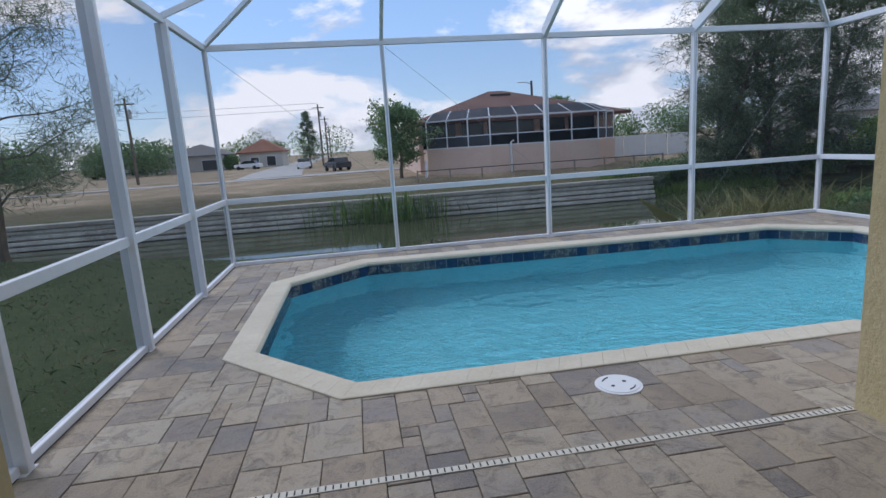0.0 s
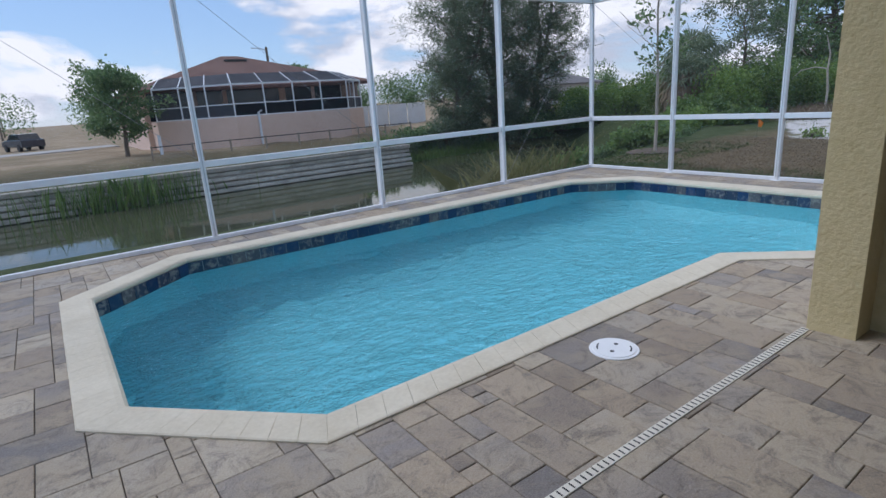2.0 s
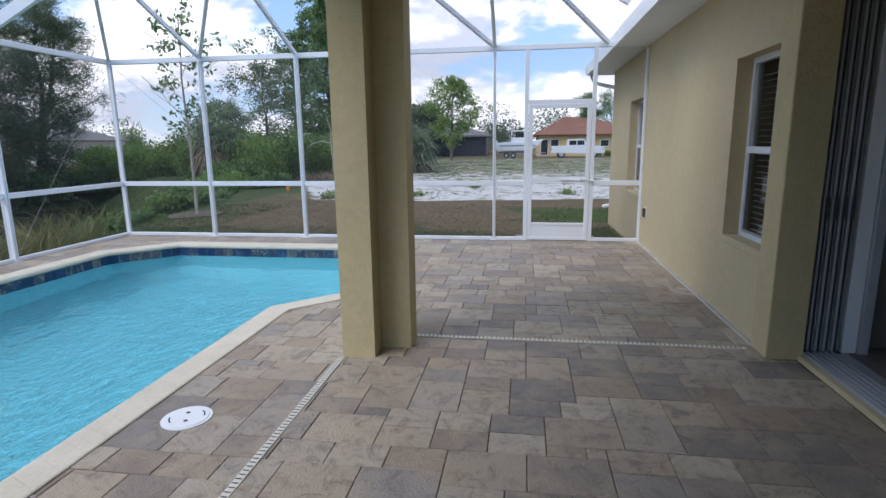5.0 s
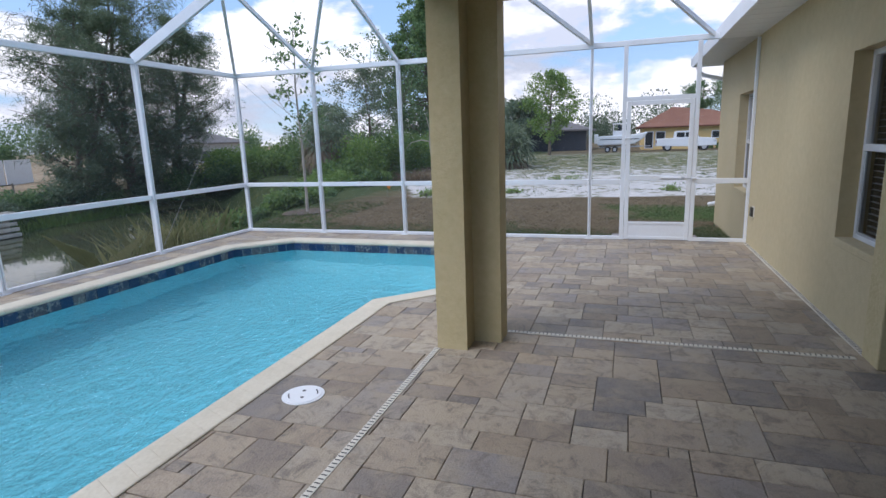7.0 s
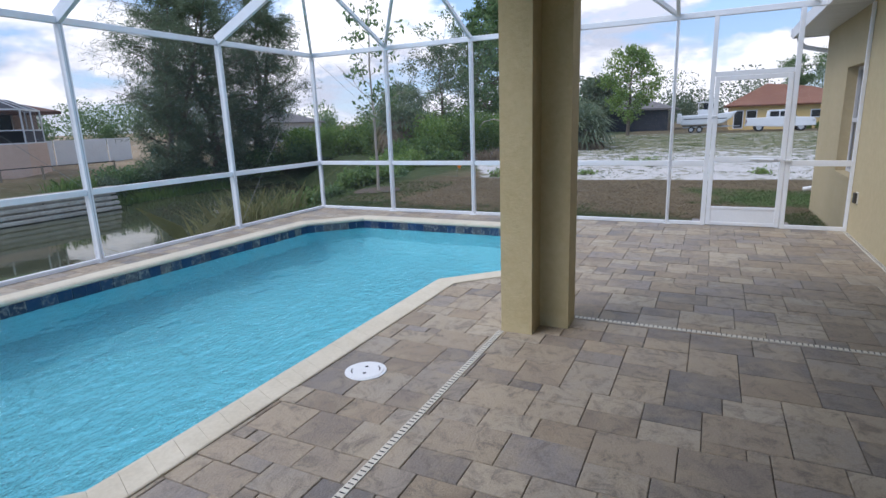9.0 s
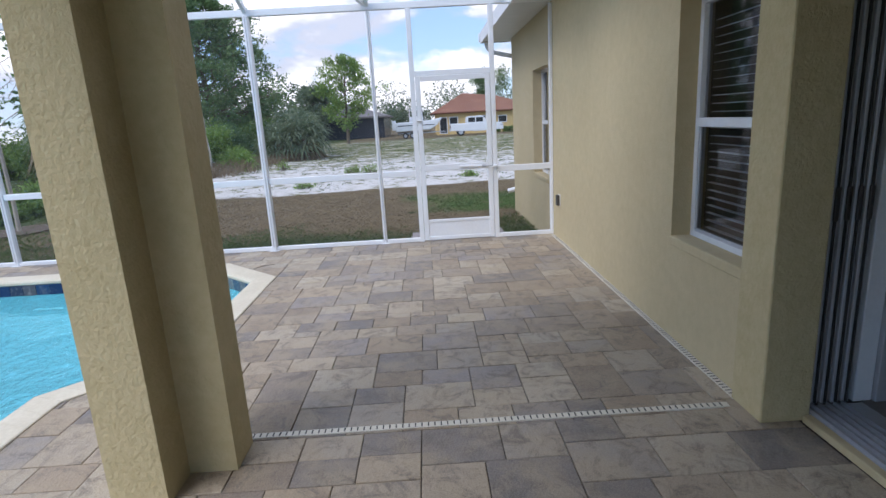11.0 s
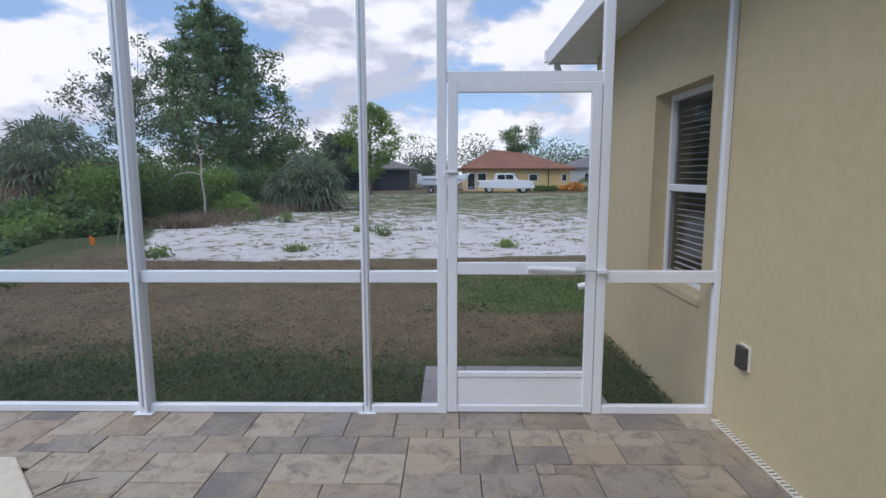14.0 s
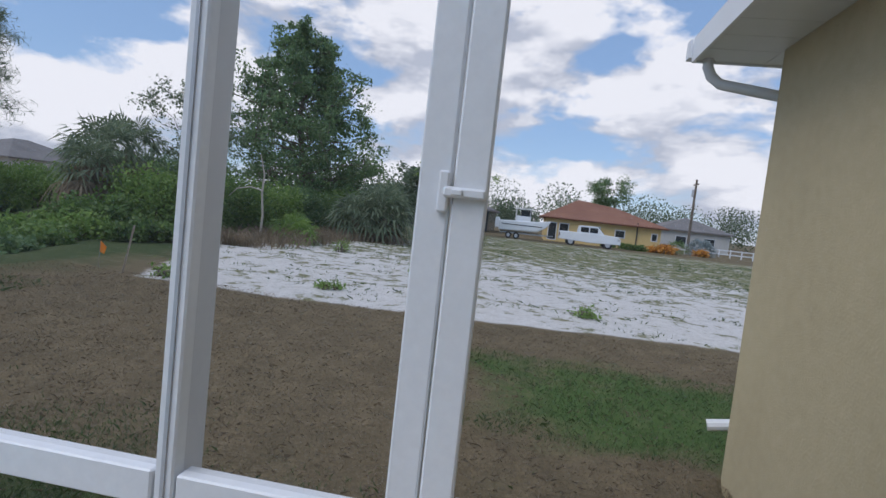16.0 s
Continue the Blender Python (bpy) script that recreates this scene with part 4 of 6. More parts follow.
def coping_brick(o0, o1, i0, i1):
    """One rounded coping stone between the outer and the inner edge."""
    bm = bmesh.new()
    prof = ((0.0, -0.05), (0.0, 0.008), (0.035, 0.013), (0.80, 0.013), (0.93, 0.006), (1.0, -0.012), (1.0, -0.035), (0.94, -0.05))
    rows = []
    for a, b in ((o0, i0), (o1, i1)):
        rows.append([bm.verts.new((a[0] + (b[0] - a[0]) * t, a[1] + (b[1] - a[1]) * t, z)) for t, z in prof])
    k = len(prof)
    for i in range(k):
        j = (i + 1) % k
        bm.faces.new((rows[0][i], rows[0][j], rows[1][j], rows[1][i]))
    bm.faces.new(rows[0])
    bm.faces.new(rows[1][::-1])
    bmesh.ops.recalc_face_normals(bm, faces=bm.faces[:])
    return bm


n = len(POOL)
for i in range(n):
    o0, o1, i0, i1 = (Vector(p) for p in (POOL[i], POOL[(i + 1) % n], INNER[i], INNER[(i + 1) % n]))
    cnt = max(2, round((o1 - o0).length / 0.152))
    gap = 0.0009 / (o1 - o0).length
    for k_ in range(cnt):
        t0, t1 = k_ / cnt + gap, (k_ + 1) / cnt - gap
        under(part("coping_stone", coping_brick(o0.lerp(o1, t0), o0.lerp(o1, t1), i0.lerp(i1, t0), i0.lerp(i1, t1)), M_COPING, None), pool)
tile_me = mesh_of("tile", box(-0.5, 0.5, -0.006, 0.006, -0.072, 0.072, 0.0), M_TILE)
grout = bmesh.new()
for i in range(n):
    a, c = Vector(BASIN[i]), Vector(BASIN[(i + 1) % n])
    d = (c - a).normalized()
    nin = Vector((-d.y, d.x))
    cnt = max(2, round((c - a).length / 0.153))
    pitch = (c - a).length / cnt
    for k_ in range(cnt):
        p = a + d * (k_ + 0.5) * pitch + nin * 0.010
        o = new("tile", tile_me)
        o.matrix_basis = Matrix.Translation((p.x, p.y, -0.118)) @ Matrix.Rotation(math.atan2(d.y, d.x), 4, "Z") @ Matrix.Diagonal((pitch - 0.006, 1, 1, 1))
        under(o, pool)
    bm_beam(grout, (a.x + nin.x * 0.005, a.y + nin.y * 0.005, -0.118), (c.x + nin.x * 0.005, c.y + nin.y * 0.005, -0.118), 0.008, 0.15)
bmesh.ops.recalc_face_normals(grout, faces=grout.faces[:])
under(part("grout", grout, surface("grey_grout", (0.26, 0.28, 0.31), (0.34, 0.36, 0.39), 0.9, 5, 40, 0.1), None), pool)

# mixed-size pavers on a small module
CELL = 0.1
X0, Y0, NXC, NYC = -1.845, -1.03, 93, 89
SIZES = [((3, 3), 7), ((4, 3), 9), ((3, 4), 9), ((3, 2), 4), ((2, 3), 4), ((2, 2), 1)]


def lay_pavers(seed):
    """Fill the deck's module grid with mixed stones, breaking long joints."""
    rnd = random.Random(seed)
    owner = np.full((NXC + 1, NYC + 1), -1)
    stones = []

    def seam_v(x, y):
        k = 0
        while y - 1 - k >= 0 and 0 < x < NXC and owner[x, y - 1 - k] != owner[x - 1, y - 1 - k]:
            k += 1
        return k

    def seam_h(x, y):
        k = 0
        while x - 1 - k >= 0 and 0 < y < NYC and owner[x - 1 - k, y - 1] != owner[x - 1 - k, y] and owner[x - 1 - k, y - 1] >= 0:
            k += 1
        return k

    for j in range(NYC):
        for i in range(NXC):
            if owner[i, j] >= 0:
                continue
            opts = [s for s, w in SIZES for _ in range(w)]
            rnd.shuffle(opts)
            pick, cost = None, 1e9
            for w, h in list(dict.fromkeys(opts)) + [(2, 1), (1, 2), (1, 1)]:
                if i + w > NXC or j + h > NYC or (owner[i:i + w, j:j + h] >= 0).any():
                    continue
                run = 0
                while i + w + run < NXC and owner[i + w + run, j] < 0 and run < 2:
                    run += 1
                c = 9 * (w * h < 4) + 9 * (w * h < 3) + 4 * (w * h == 4) + 9 * (run == 1) + 0.22 * (12 - w * h) + max(0, seam_v(i + w, j) - 2) * 1.2 + max(0, seam_h(i, j + h) - 3) * 0.8 + rnd.random() * 2
                if c < cost:
                    pick, cost = (w, h), c
            w, h = pick
            owner[i:i + w, j:j + h] = len(stones)
            stones.append((X0 + i * CELL, Y0 + j * CELL, w, h))
    return stones, owner


pavers = lay_pavers(12)[0]
prng = random.Random(12)
rest_v, rest_f, count = [], [], 0
shared = {}
G = 0.0022
for x, y, w, h in pavers:
    W, Hh = w * CELL, h * CELL
    cx_, cy_ = x + W / 2, y + Hh / 2
    if x > 2.75 and y + Hh < WALL_Y:
        continue
    corners = [(x + G, y + G), (x + W - G, y + G), (x + W - G, y + Hh - G), (x + G, y + Hh - G)]
    ds = [edge_distance(c, POOL) for c in corners] + [edge_distance((cx_, cy_), POOL)]
    if min(d for d, _ in ds) > 0:
        continue
    dz = prng.uniform(-0.0022, 0.0022)
    if max(d for d, _ in ds) > -0.003:
        deep = max(ds)[1]
        a, b = Vector(POOL[deep]), Vector(POOL[(deep + 1) % n])
        nn = (b - a).normalized()
        nn = Vector((nn.y, -nn.x))
        out = []
        for q0, q1 in zip(corners, corners[1:] + corners[:1]):
            d0, d1 = (Vector(q0) - a).dot(nn) + 0.09, (Vector(q1) - a).dot(nn) + 0.09
            if d0 >= 0:
                out.append(q0)
            if (d0 >= 0) != (d1 >= 0):
                t = d0 / (d0 - d1)
                out.append(tuple(Vector(q0).lerp(Vector(q1), t)))
        clean = [p for k_, p in enumerate(out) if (Vector(p) - Vector(out[k_ - 1])).length > 0.02]
        if len(clean) < 3:
            continue
        v, f = cham(clean, -0.012, dz, 0.004)
    elif y < 2.75 and count < 300:
        if (w, h) not in shared:
            v, f = cham([(-W / 2 + G, -Hh / 2 + G), (W / 2 - G, -Hh / 2 + G), (W / 2 - G, Hh / 2 - G), (-W / 2 + G, Hh / 2 - G)], -0.012, 0.0, 0.0035)
            shared[(w, h)] = from_arrays("paver", v, f, M_PAVER)
        o = new("paver", shared[(w, h)])
        o.matrix_basis = Matrix.Translation((cx_, cy_, dz)) @ Matrix.Rotation(prng.uniform(-0.003, 0.003), 4, "Y")
        under(o, deck)
        count += 1
        continue
    else:
        v, f = cham(corners, -0.012, dz, 0.0035)
    k_ = len(rest_v)
    rest_v += v
    rest_f += [tuple(q + k_ for q in face) for face in f]
rest = new("pavers_beyond", from_arrays("pavers_beyond", rest_v, rest_f, M_PAVER_REST))
under(tagged(rest, kind="stuff"), deck)


def drain(p, q, w, label, mat_, step=0.034):
    """A slotted deck drain strip between two plan points."""
    d = thing("deck_drain", label, "drain", (*p, 0))
    a, b = Vector((*p, 0.001)), Vector((*q, 0.001))
    under(part("channel_cover", beam(a + Vector((0, 0, 0.001)), b + Vector((0, 0, 0.001)), w, 0.009, bevel=0.0015), mat_, None), d)
    u = (b - a).normalized()
    s = Vector((-u.y, u.x, 0))
    bm = bmesh.new()
    for k_ in range(int((b - a).length / step)):
        c = a + u * (k_ + 0.5) * step + Vector((0, 0, 0.0062))
        bm_beam(bm, c - s * w * 0.36, c + s * w * 0.36, 0.007, 0.0015)
    bmesh.ops.recalc_face_normals(bm, faces=bm.faces[:])
    under(tagged(part("slot_pattern", bm, M_DARK, None, "dark narrow slots"), kind="stuff"), d)
    return d


drain((-1.56, 2.215), (2.385, 2.215), 0.045, "cream slotted drain strip across the pavers", M_DRAIN)
drain((2.895, 1.77), (2.895, -0.77), 0.045, "cream slotted drain strip across the pavers", M_DRAIN)
drain((2.95, WALL_Y + 0.028), (7.30, WALL_Y + 0.028), 0.045, "cream slotted drain strip along the house wall", M_DRAIN)

# skimmer lid
lid = thing("skimmer_lid", "round white plastic skimmer lid with finger holes", "lid", (1.388, 2.818, 0))
under(part("rim", disc(1.388, 2.818, -0.005, 0.006, 0.140, 40, 0.002), M_LID, None), lid)
under(part("cover", disc(1.388, 2.818, 0.0062, 0.010, 0.122, 40, 0.003), M_LID, None), lid)
for dx, dy in ((0.045, 0.02), (-0.045, -0.02)):
    under(part("finger_hole", disc(1.388 + dx, 2.818 + dy, 0.0101, 0.0112, 0.012, 14), M_DARK, None), lid)
for sgn in (1, -1):
    bm = bmesh.new()
    pts = [(1.388 + 0.095 * math.cos(a), 2.818 + 0.095 * math.sin(a), 0.0105) for a in np.linspace(-0.35, 0.35, 6) + (2.2 if sgn > 0 else 5.34)]
    bm_tube(bm, pts, 0.004, 6)
    bmesh.ops.recalc_face_normals(bm, faces=bm.faces[:])
    under(part("slot", bm, M_DARK, None), lid)

# outlet box on the house wall
outlet = thing("outlet_box", "small dark outlet cover on the stucco wall", "outlet", (7.04, WALL_Y, 0.43))
under(part("back_plate", box(6.985, 7.095, WALL_Y, WALL_Y + 0.012, 0.425, 0.575, 0.003), M_DRAIN, None), outlet)
under(part("flip_cover", box(6.995, 7.085, WALL_Y + 0.012, WALL_Y + 0.045, 0.435, 0.565, 0.008, 2), M_BRONZE, None), outlet)
# twig by the coping
tw = bmesh.new()
bm_tube(tw, [(6.40, 2.82, 0.017), (6.50, 2.76, 0.022), (6.56, 2.62, 0.02)], [0.004, 0.005, 0.003], 5)
bm_tube(tw, [(6.50, 2.76, 0.022), (6.60, 2.80, 0.02)], [0.004, 0.002], 5)
solid("twig", tw, M_BARK, "thin dark fallen twig on the coping", "twig")
# paver step outside the screen door
step = thing("step", "two rows of grey pavers forming a step outside the screen door", "step", (8.2, 0.35, -0.2))
for i in range(3):
    for j in range(4):
        under(part("paver", box(7.54 + i * 0.35, 7.885 + i * 0.35, -0.33 + j * 0.345, 0.01 + j * 0.345, -0.26, -0.115 + 0.002 * ((i * 3 + j) % 3), 0.006), M_STEP, None), step)

# ---------------------------------------------------------------- plants
RNG = np.random.default_rng(7)


def leaf_arrays(centres, size, aspect=0.5, droop=0.0, rng=RNG, vary=0.4):
    """A small diamond leaf at every centre, turned at random; droop tips the leaves downwards."""
    c = np.asarray(centres, float)
    n = len(c)
    a = rng.normal(size=(n, 3))
    a[:, 2] = a[:, 2] * (1 - droop) - droop * 1.6
    a /= np.linalg.norm(a, axis=1, keepdims=True)
    b = np.cross(a, rng.normal(size=(n, 3)))
    b /= np.linalg.norm(b, axis=1, keepdims=True) + 1e-9
    s = size * (1 + vary * rng.uniform(-1, 1, (n, 1)))
    v = np.stack([c - a * s / 2, c + b * s * aspect / 2, c + a * s / 2, c - b * s * aspect / 2], 1).reshape(-1, 3)
    f = np.arange(4 * n).reshape(-1, 4)
    return v, f


def leaf_mesh(name, centres, size, mat_, aspect=0.5, droop=0.0):
    v, f = leaf_arrays(centres, size, aspect, droop)
    return from_arrays(name, v.tolist(), f.tolist(), mat_)


def wobble(p, q, n, amp, rng):
    pts = [Vector(p).lerp(Vector(q), i / n) for i in range(n + 1)]
    return [pts[0]] + [t + Vector(rng.normal(size=3) * amp) for t in pts[1:]]


def tree(name, at, height, radius, trunk_r, mat_, label, category="tree", limbs=16, twigs=5, leaves=90, leaf=0.12, aspect=0.5, droop=0.0,
         low=0.25, shape="round", lift=0.5, spread=0.45, bark=None, stems=1, seed=1, group="", lean=(0, 0)):
    """Tapered trunk, limbs and twigs, and a crown of many single leaves gathered round the twigs."""
    rng = np.random.default_rng(seed)
    z0 = float(ground_z(at[0], at[1])) - 0.08
    root = thing(name, label, category, (at[0], at[1], z0 + 0.08), group)
    wood = bmesh.new()
    tips = []
    for s in range(stems):
        off = Vector((rng.normal() * 0.25, rng.normal() * 0.25, 0)) * (stems > 1)
        splay = Vector((rng.normal(), rng.normal(), 0)) * (radius * 0.30 if stems > 1 else radius * 0.06) + Vector((*lean, 0))
        h = height * (1 - 0.15 * s * rng.random())
        base = Vector((at[0], at[1], z0)) + off
        tr = wobble(base, base + splay + Vector((0, 0, h * 0.96)), 7, radius * 0.03, rng)
        bm_tube(wood, tr, [trunk_r * (1 - 0.9 * i / 7) + 0.01 for i in range(8)], 7)
        for k_ in range(limbs // stems):
            t = low + (1 - low) * (k_ + rng.random()) / (limbs // stems)
            t = min(t, 0.98)
            i = min(int(t * 7), 6)
            p = tr[i].lerp(tr[i + 1], t * 7 - i)
            u = (t - low) / (1 - low)
            prof = {"round": math.sin(math.pi * min(1, 0.12 + 0.88 * u)) ** 0.6, "cone": (1 - u) ** 0.7 + 0.12, "flat": 0.35 + 0.75 * u, "oak": (0.62 + 1.3 * u if u < 0.28 else 1.0 - 0.78 * (u - 0.28) / 0.72) * (0.82 + 0.36 * rng.random()), "column": 0.75 if u < 0.8 else 0.45}[shape]
            ang = k_ * 2.4 + rng.random() * 0.9
            ln = radius * prof * (0.65 + 0.5 * rng.random())
            q = p + Vector((math.cos(ang) * ln, math.sin(ang) * ln, ln * lift * (0.4 + rng.random())))
            lb = wobble(p, q, 4, ln * 0.06, rng)
            bm_tube(wood, lb, [max(trunk_r * 0.35 * (1 - t * 0.6) * (1 - j / 4.6), 0.006) for j in range(5)], 5)
            for w_ in range(twigs):
                f = 0.35 + 0.65 * rng.random()
                j = min(int(f * 4), 3)
                a = lb[j].lerp(lb[j + 1], f * 4 - j)
                b_ = a + Vector(rng.normal(size=3)) * ln * 0.22 + Vector((0, 0, ln * (0.08 - droop * 0.15)))
                bm_tube(wood, [a, b_], [max(trunk_r * 0.07, 0.005), 0.003], 3)
                tips.append((a.lerp(b_, 0.6), ln))
    trunk = mesh_of("trunk", wood, bark or M_BARK)
    ob = new("trunk", trunk)
    under(ob, root)
    pts = []
    for p, ln in tips:
        k_ = int(leaves * (0.5 + rng.random()))
        sd = spread * (0.35 + 0.12 * ln)
        g = rng.normal(size=(k_, 3)) * np.array((sd, sd, sd * 0.75))
        g[:, 2] -= droop * np.abs(rng.normal(size=k_)) * sd
        pts.append(np.array(p) + g)
    crown = new("crown", leaf_mesh("crown", np.concatenate(pts), leaf, mat_, aspect, droop))
    under(crown, root)
    return root


def bush(at, rx, ry, h, mat_, label, n=2600, leaf=0.11, seed=1, name="shrub", group="", z=None, aspect=0.55):
    """A dense uneven shrub: several lobes of leaves over a few stems."""
    rng = np.random.default_rng(seed)
    z0 = float(ground_z(at[0], at[1])) if z is None else z
    root = thing(name, label, "shrub", (at[0], at[1], z0), group)
    wood = bmesh.new()
    pts = []
    lobes = 15 + int(5 * max(rx, ry))
    for i in range(lobes):
        a, r = rng.random() * 6.283, math.sqrt(rng.random()) * 0.85
        hh = h * (0.45 + 0.5 * rng.random()) * (1 - 0.35 * r)
        c = Vector((at[0] + math.cos(a) * r * rx, at[1] + math.sin(a) * r * ry, z0 + hh))
        bm_tube(wood, wobble((at[0] + (c.x - at[0]) * 0.4, at[1] + (c.y - at[1]) * 0.4, z0 - 0.08), c, 3, 0.05, rng), [0.03, 0.022, 0.015, 0.008], 5)
        k_ = n // lobes
        d = rng.normal(size=(k_, 3))
        d /= np.linalg.norm(d, axis=1, keepdims=True)
        rad = rng.random((k_, 1)) ** 0.35
        lobe = h * 0.25 * (0.55 + 0.9 * rng.random())
        p = np.array(c) + d * rad * np.array((lobe * rx / max(h * 0.5, rx * 0.6), lobe * ry / max(h * 0.5, ry * 0.6), lobe))
        p += rng.normal(size=p.shape) * 0.06
        low = rng.random(k_) < 0.34
        p[low, 2] = z0 + (p[low, 2] - z0) * rng.random(low.sum())
        p[:, 2] = np.maximum(p[:, 2], z0 + 0.04)
        pts.append(p)
    under(new("stems", mesh_of("stems", wood, M_BARK)), root)
    under(new("foliage", leaf_mesh("foliage", np.concatenate(pts), leaf, mat_, aspect, 0.15)), root)
    return root


def fan_leaf(v, f, base, direction, length, width, rng, segs=11, droop=0.35):
    """A fan frond: a stalk and pointed blades spread round its end."""
    d = Vector(direction).normalized()
    side = d.cross(Vector((0, 0, 1)))
    side = side.normalized() if side.length > 1e-3 else Vector((1, 0, 0))
    upv = side.cross(d)
    hub = Vector(base) + d * length * 0.45
    for s_ in (0,):
        i = len(v)
        v += [Vector(base) - side * 0.012, Vector(base) + side * 0.012, hub + side * 0.008, hub - side * 0.008]
        f.append((i, i + 1, i + 2, i + 3))
    for k_ in range(segs):
        a = (k_ / (segs - 1) - 0.5) * 3.3
        dr = (d * math.cos(a) + side * math.sin(a) + upv * 0.15 * math.cos(a * 1.3)).normalized()
        ln = width * (0.75 + 0.25 * math.cos(a)) * (0.85 + 0.3 * rng.random())
        tip = hub + dr * ln + Vector((0, 0, -droop * ln * (0.5 + rng.random())))
        mid_ = hub + dr * ln * 0.5 + Vector((0, 0, -droop * ln * 0.12))
        across = (tip - hub).cross(upv).normalized() * width * 0.045
        i = len(v)
        v += [hub, mid_ + across, tip, mid_ - across]
        f.append((i, i + 1, i + 2, i + 3))


def palm(at, trunk_h, fronds, size, label, seed=1, dead=14, name="cabbage_palm", mat_=None, group="", trunk_r=0.16, z=None):
    """A fan palm: booted trunk, a globe of fans and a skirt of dead ones."""
    rng = np.random.default_rng(seed)
    z0 = float(ground_z(at[0], at[1])) if z is None else z
    root = thing(name, label, "palm", (at[0], at[1], z0), group)
    tb = tube(wobble((at[0], at[1], z0 - 0.08), (at[0] + rng.normal() * 0.1, at[1] + rng.normal() * 0.1, z0 + trunk_h), 5, 0.02, rng), [trunk_r * 1.15, trunk_r, trunk_r, trunk_r * 1.05, trunk_r * 1.1, trunk_r * 0.8], 10)
    under(part("trunk", tb, M_BARK, None), root)
    for nm, count, m_, lo, hi in (("fronds", fronds, mat_ or M_PALM, -0.35, 1.3), ("dead_skirt", dead, M_DEAD, -1.35, -0.5)):
        if not count:
            continue
        v, f = [], []
        for i in range(count):
            el = lo + (hi - lo) * ((i + rng.random()) / count)
            azm = i * 2.399 + rng.random()
            d = (math.cos(azm) * math.cos(el), math.sin(azm) * math.cos(el), math.sin(el))
            fan_leaf(v, f, (at[0], at[1], z0 + trunk_h - 0.05), d, size * (0.9 + 0.3 * rng.random()), size * 0.55, rng, 11, 0.5 if nm == "fronds" else 0.8)
        under(new(nm, from_arrays(nm, [tuple(p) for p in v], f, m_)), root)
    return root


def blades(name, pts, height, width, mat_, label, category, lean=0.3, seed=3, kind="stuff"):
    """Upright grass blades rooted at the given points."""
    rng = np.random.default_rng(seed)
    p = np.asarray(pts, float)
    n = len(p)
    h = height * (0.5 + 0.8 * rng.random((n, 1)))
    a = rng.random(n) * 6.283
    side = np.stack([np.cos(a), np.sin(a), np.zeros(n)], 1) * width / 2
    off = rng.normal(size=(n, 3)) * lean * h
    off[:, 2] = 0
    up = np.array((0, 0, 1.0))
    m1 = p + up * h * 0.55 + off * 0.3
    tp = p + up * h * (1 - 0.25 * lean) + off
    v = np.stack([p - side, p + side, m1 + side * 0.8, tp, m1 - side * 0.8], 1).reshape(-1, 3)
    f = np.arange(5 * n).reshape(-1, 5)
    ob = new(name, from_arrays(name, v.tolist(), f.tolist(), mat_))
    return tagged(ob, label, category, kind=kind)


def rooted(x, y, sink=0.02):
    return np.stack([x, y, ground_z(x, y) - sink], 1)


# big Australian pines over the far bank
for at, h, r, sd in (((20.6, 29.2), 11.0, 3.0, 11), ((23.6, 28.6), 14.2, 4.2, 12), ((26.8, 29.4), 11.2, 3.2, 13)):
    tree("australian_pine", at, h, r, 0.22, M_NEEDLE, "large dark feathery Australian pine leaning over the canal", limbs=66, twigs=9, leaves=62, leaf=0.40, aspect=0.07, droop=0.3, low=0.02, shape="round", lift=0.5, spread=0.42, stems=2, seed=sd, group="australian pines on the far bank")
tree("australian_pine", (-8.6, 14.6), 9.5, 3.1, 0.12, M_NEEDLE, "slender sparse Australian pine on the near bank", limbs=26, twigs=6, leaves=150, leaf=0.3, aspect=0.05, droop=0.3, low=0.22, shape="column", lift=0.5, spread=0.5, seed=21)
tree("australian_pine", (-11.0, 13.0), 8.5, 2.8, 0.12, M_NEEDLE, "slender sparse Australian pine on the near bank", limbs=24, twigs=6, leaves=150, leaf=0.3, aspect=0.05, droop=0.3, low=0.25, shape="column", lift=0.5, spread=0.5, seed=22)
# tree beside the neighbour's house
tree("small_tree", (2.9, 36.3), 4.5, 2.15, 0.12, M_OAK, "round green tree beside the house across the canal", limbs=20, twigs=6, leaves=70, leaf=0.2, low=0.18, lift=0.55, spread=0.45, seed=31)
# tall oak-like tree and slighter trees behind the sand lot
tree("oak_tree", (36.5, 14.2), 11.2, 5.4, 0.26, M_OAK, "tall irregular green tree behind the shrubs", limbs=78, twigs=10, leaves=60, leaf=0.20, low=0.05, lift=0.24, spread=0.30, seed=41, shape="oak")
tree("oak_tree", (27.4, 14.8), 5.9, 2.1, 0.09, M_PALM, "thin-crowned grey-green tree in the shrub belt", limbs=26, twigs=6, leaves=34, leaf=0.13, low=0.25, lift=0.7, spread=0.30, seed=42)
tree("small_tree", (52.0, 7.9), 7.8, 2.8, 0.16, M_LIME, "bright green open tree beyond the sand lot", limbs=30, twigs=8, leaves=30, leaf=0.24, low=0.14, lift=0.6, spread=0.42, seed=43)
tree("sapling", (11.46, 9.13), 5.0, 1.15, 0.035, M_OAK, "thin young tree with sparse leaves beside the cage", limbs=22, twigs=3, leaves=9, leaf=0.14, low=0.35, lift=0.9, spread=0.25, seed=44, shape="column", bark=M_PALE_BARK)
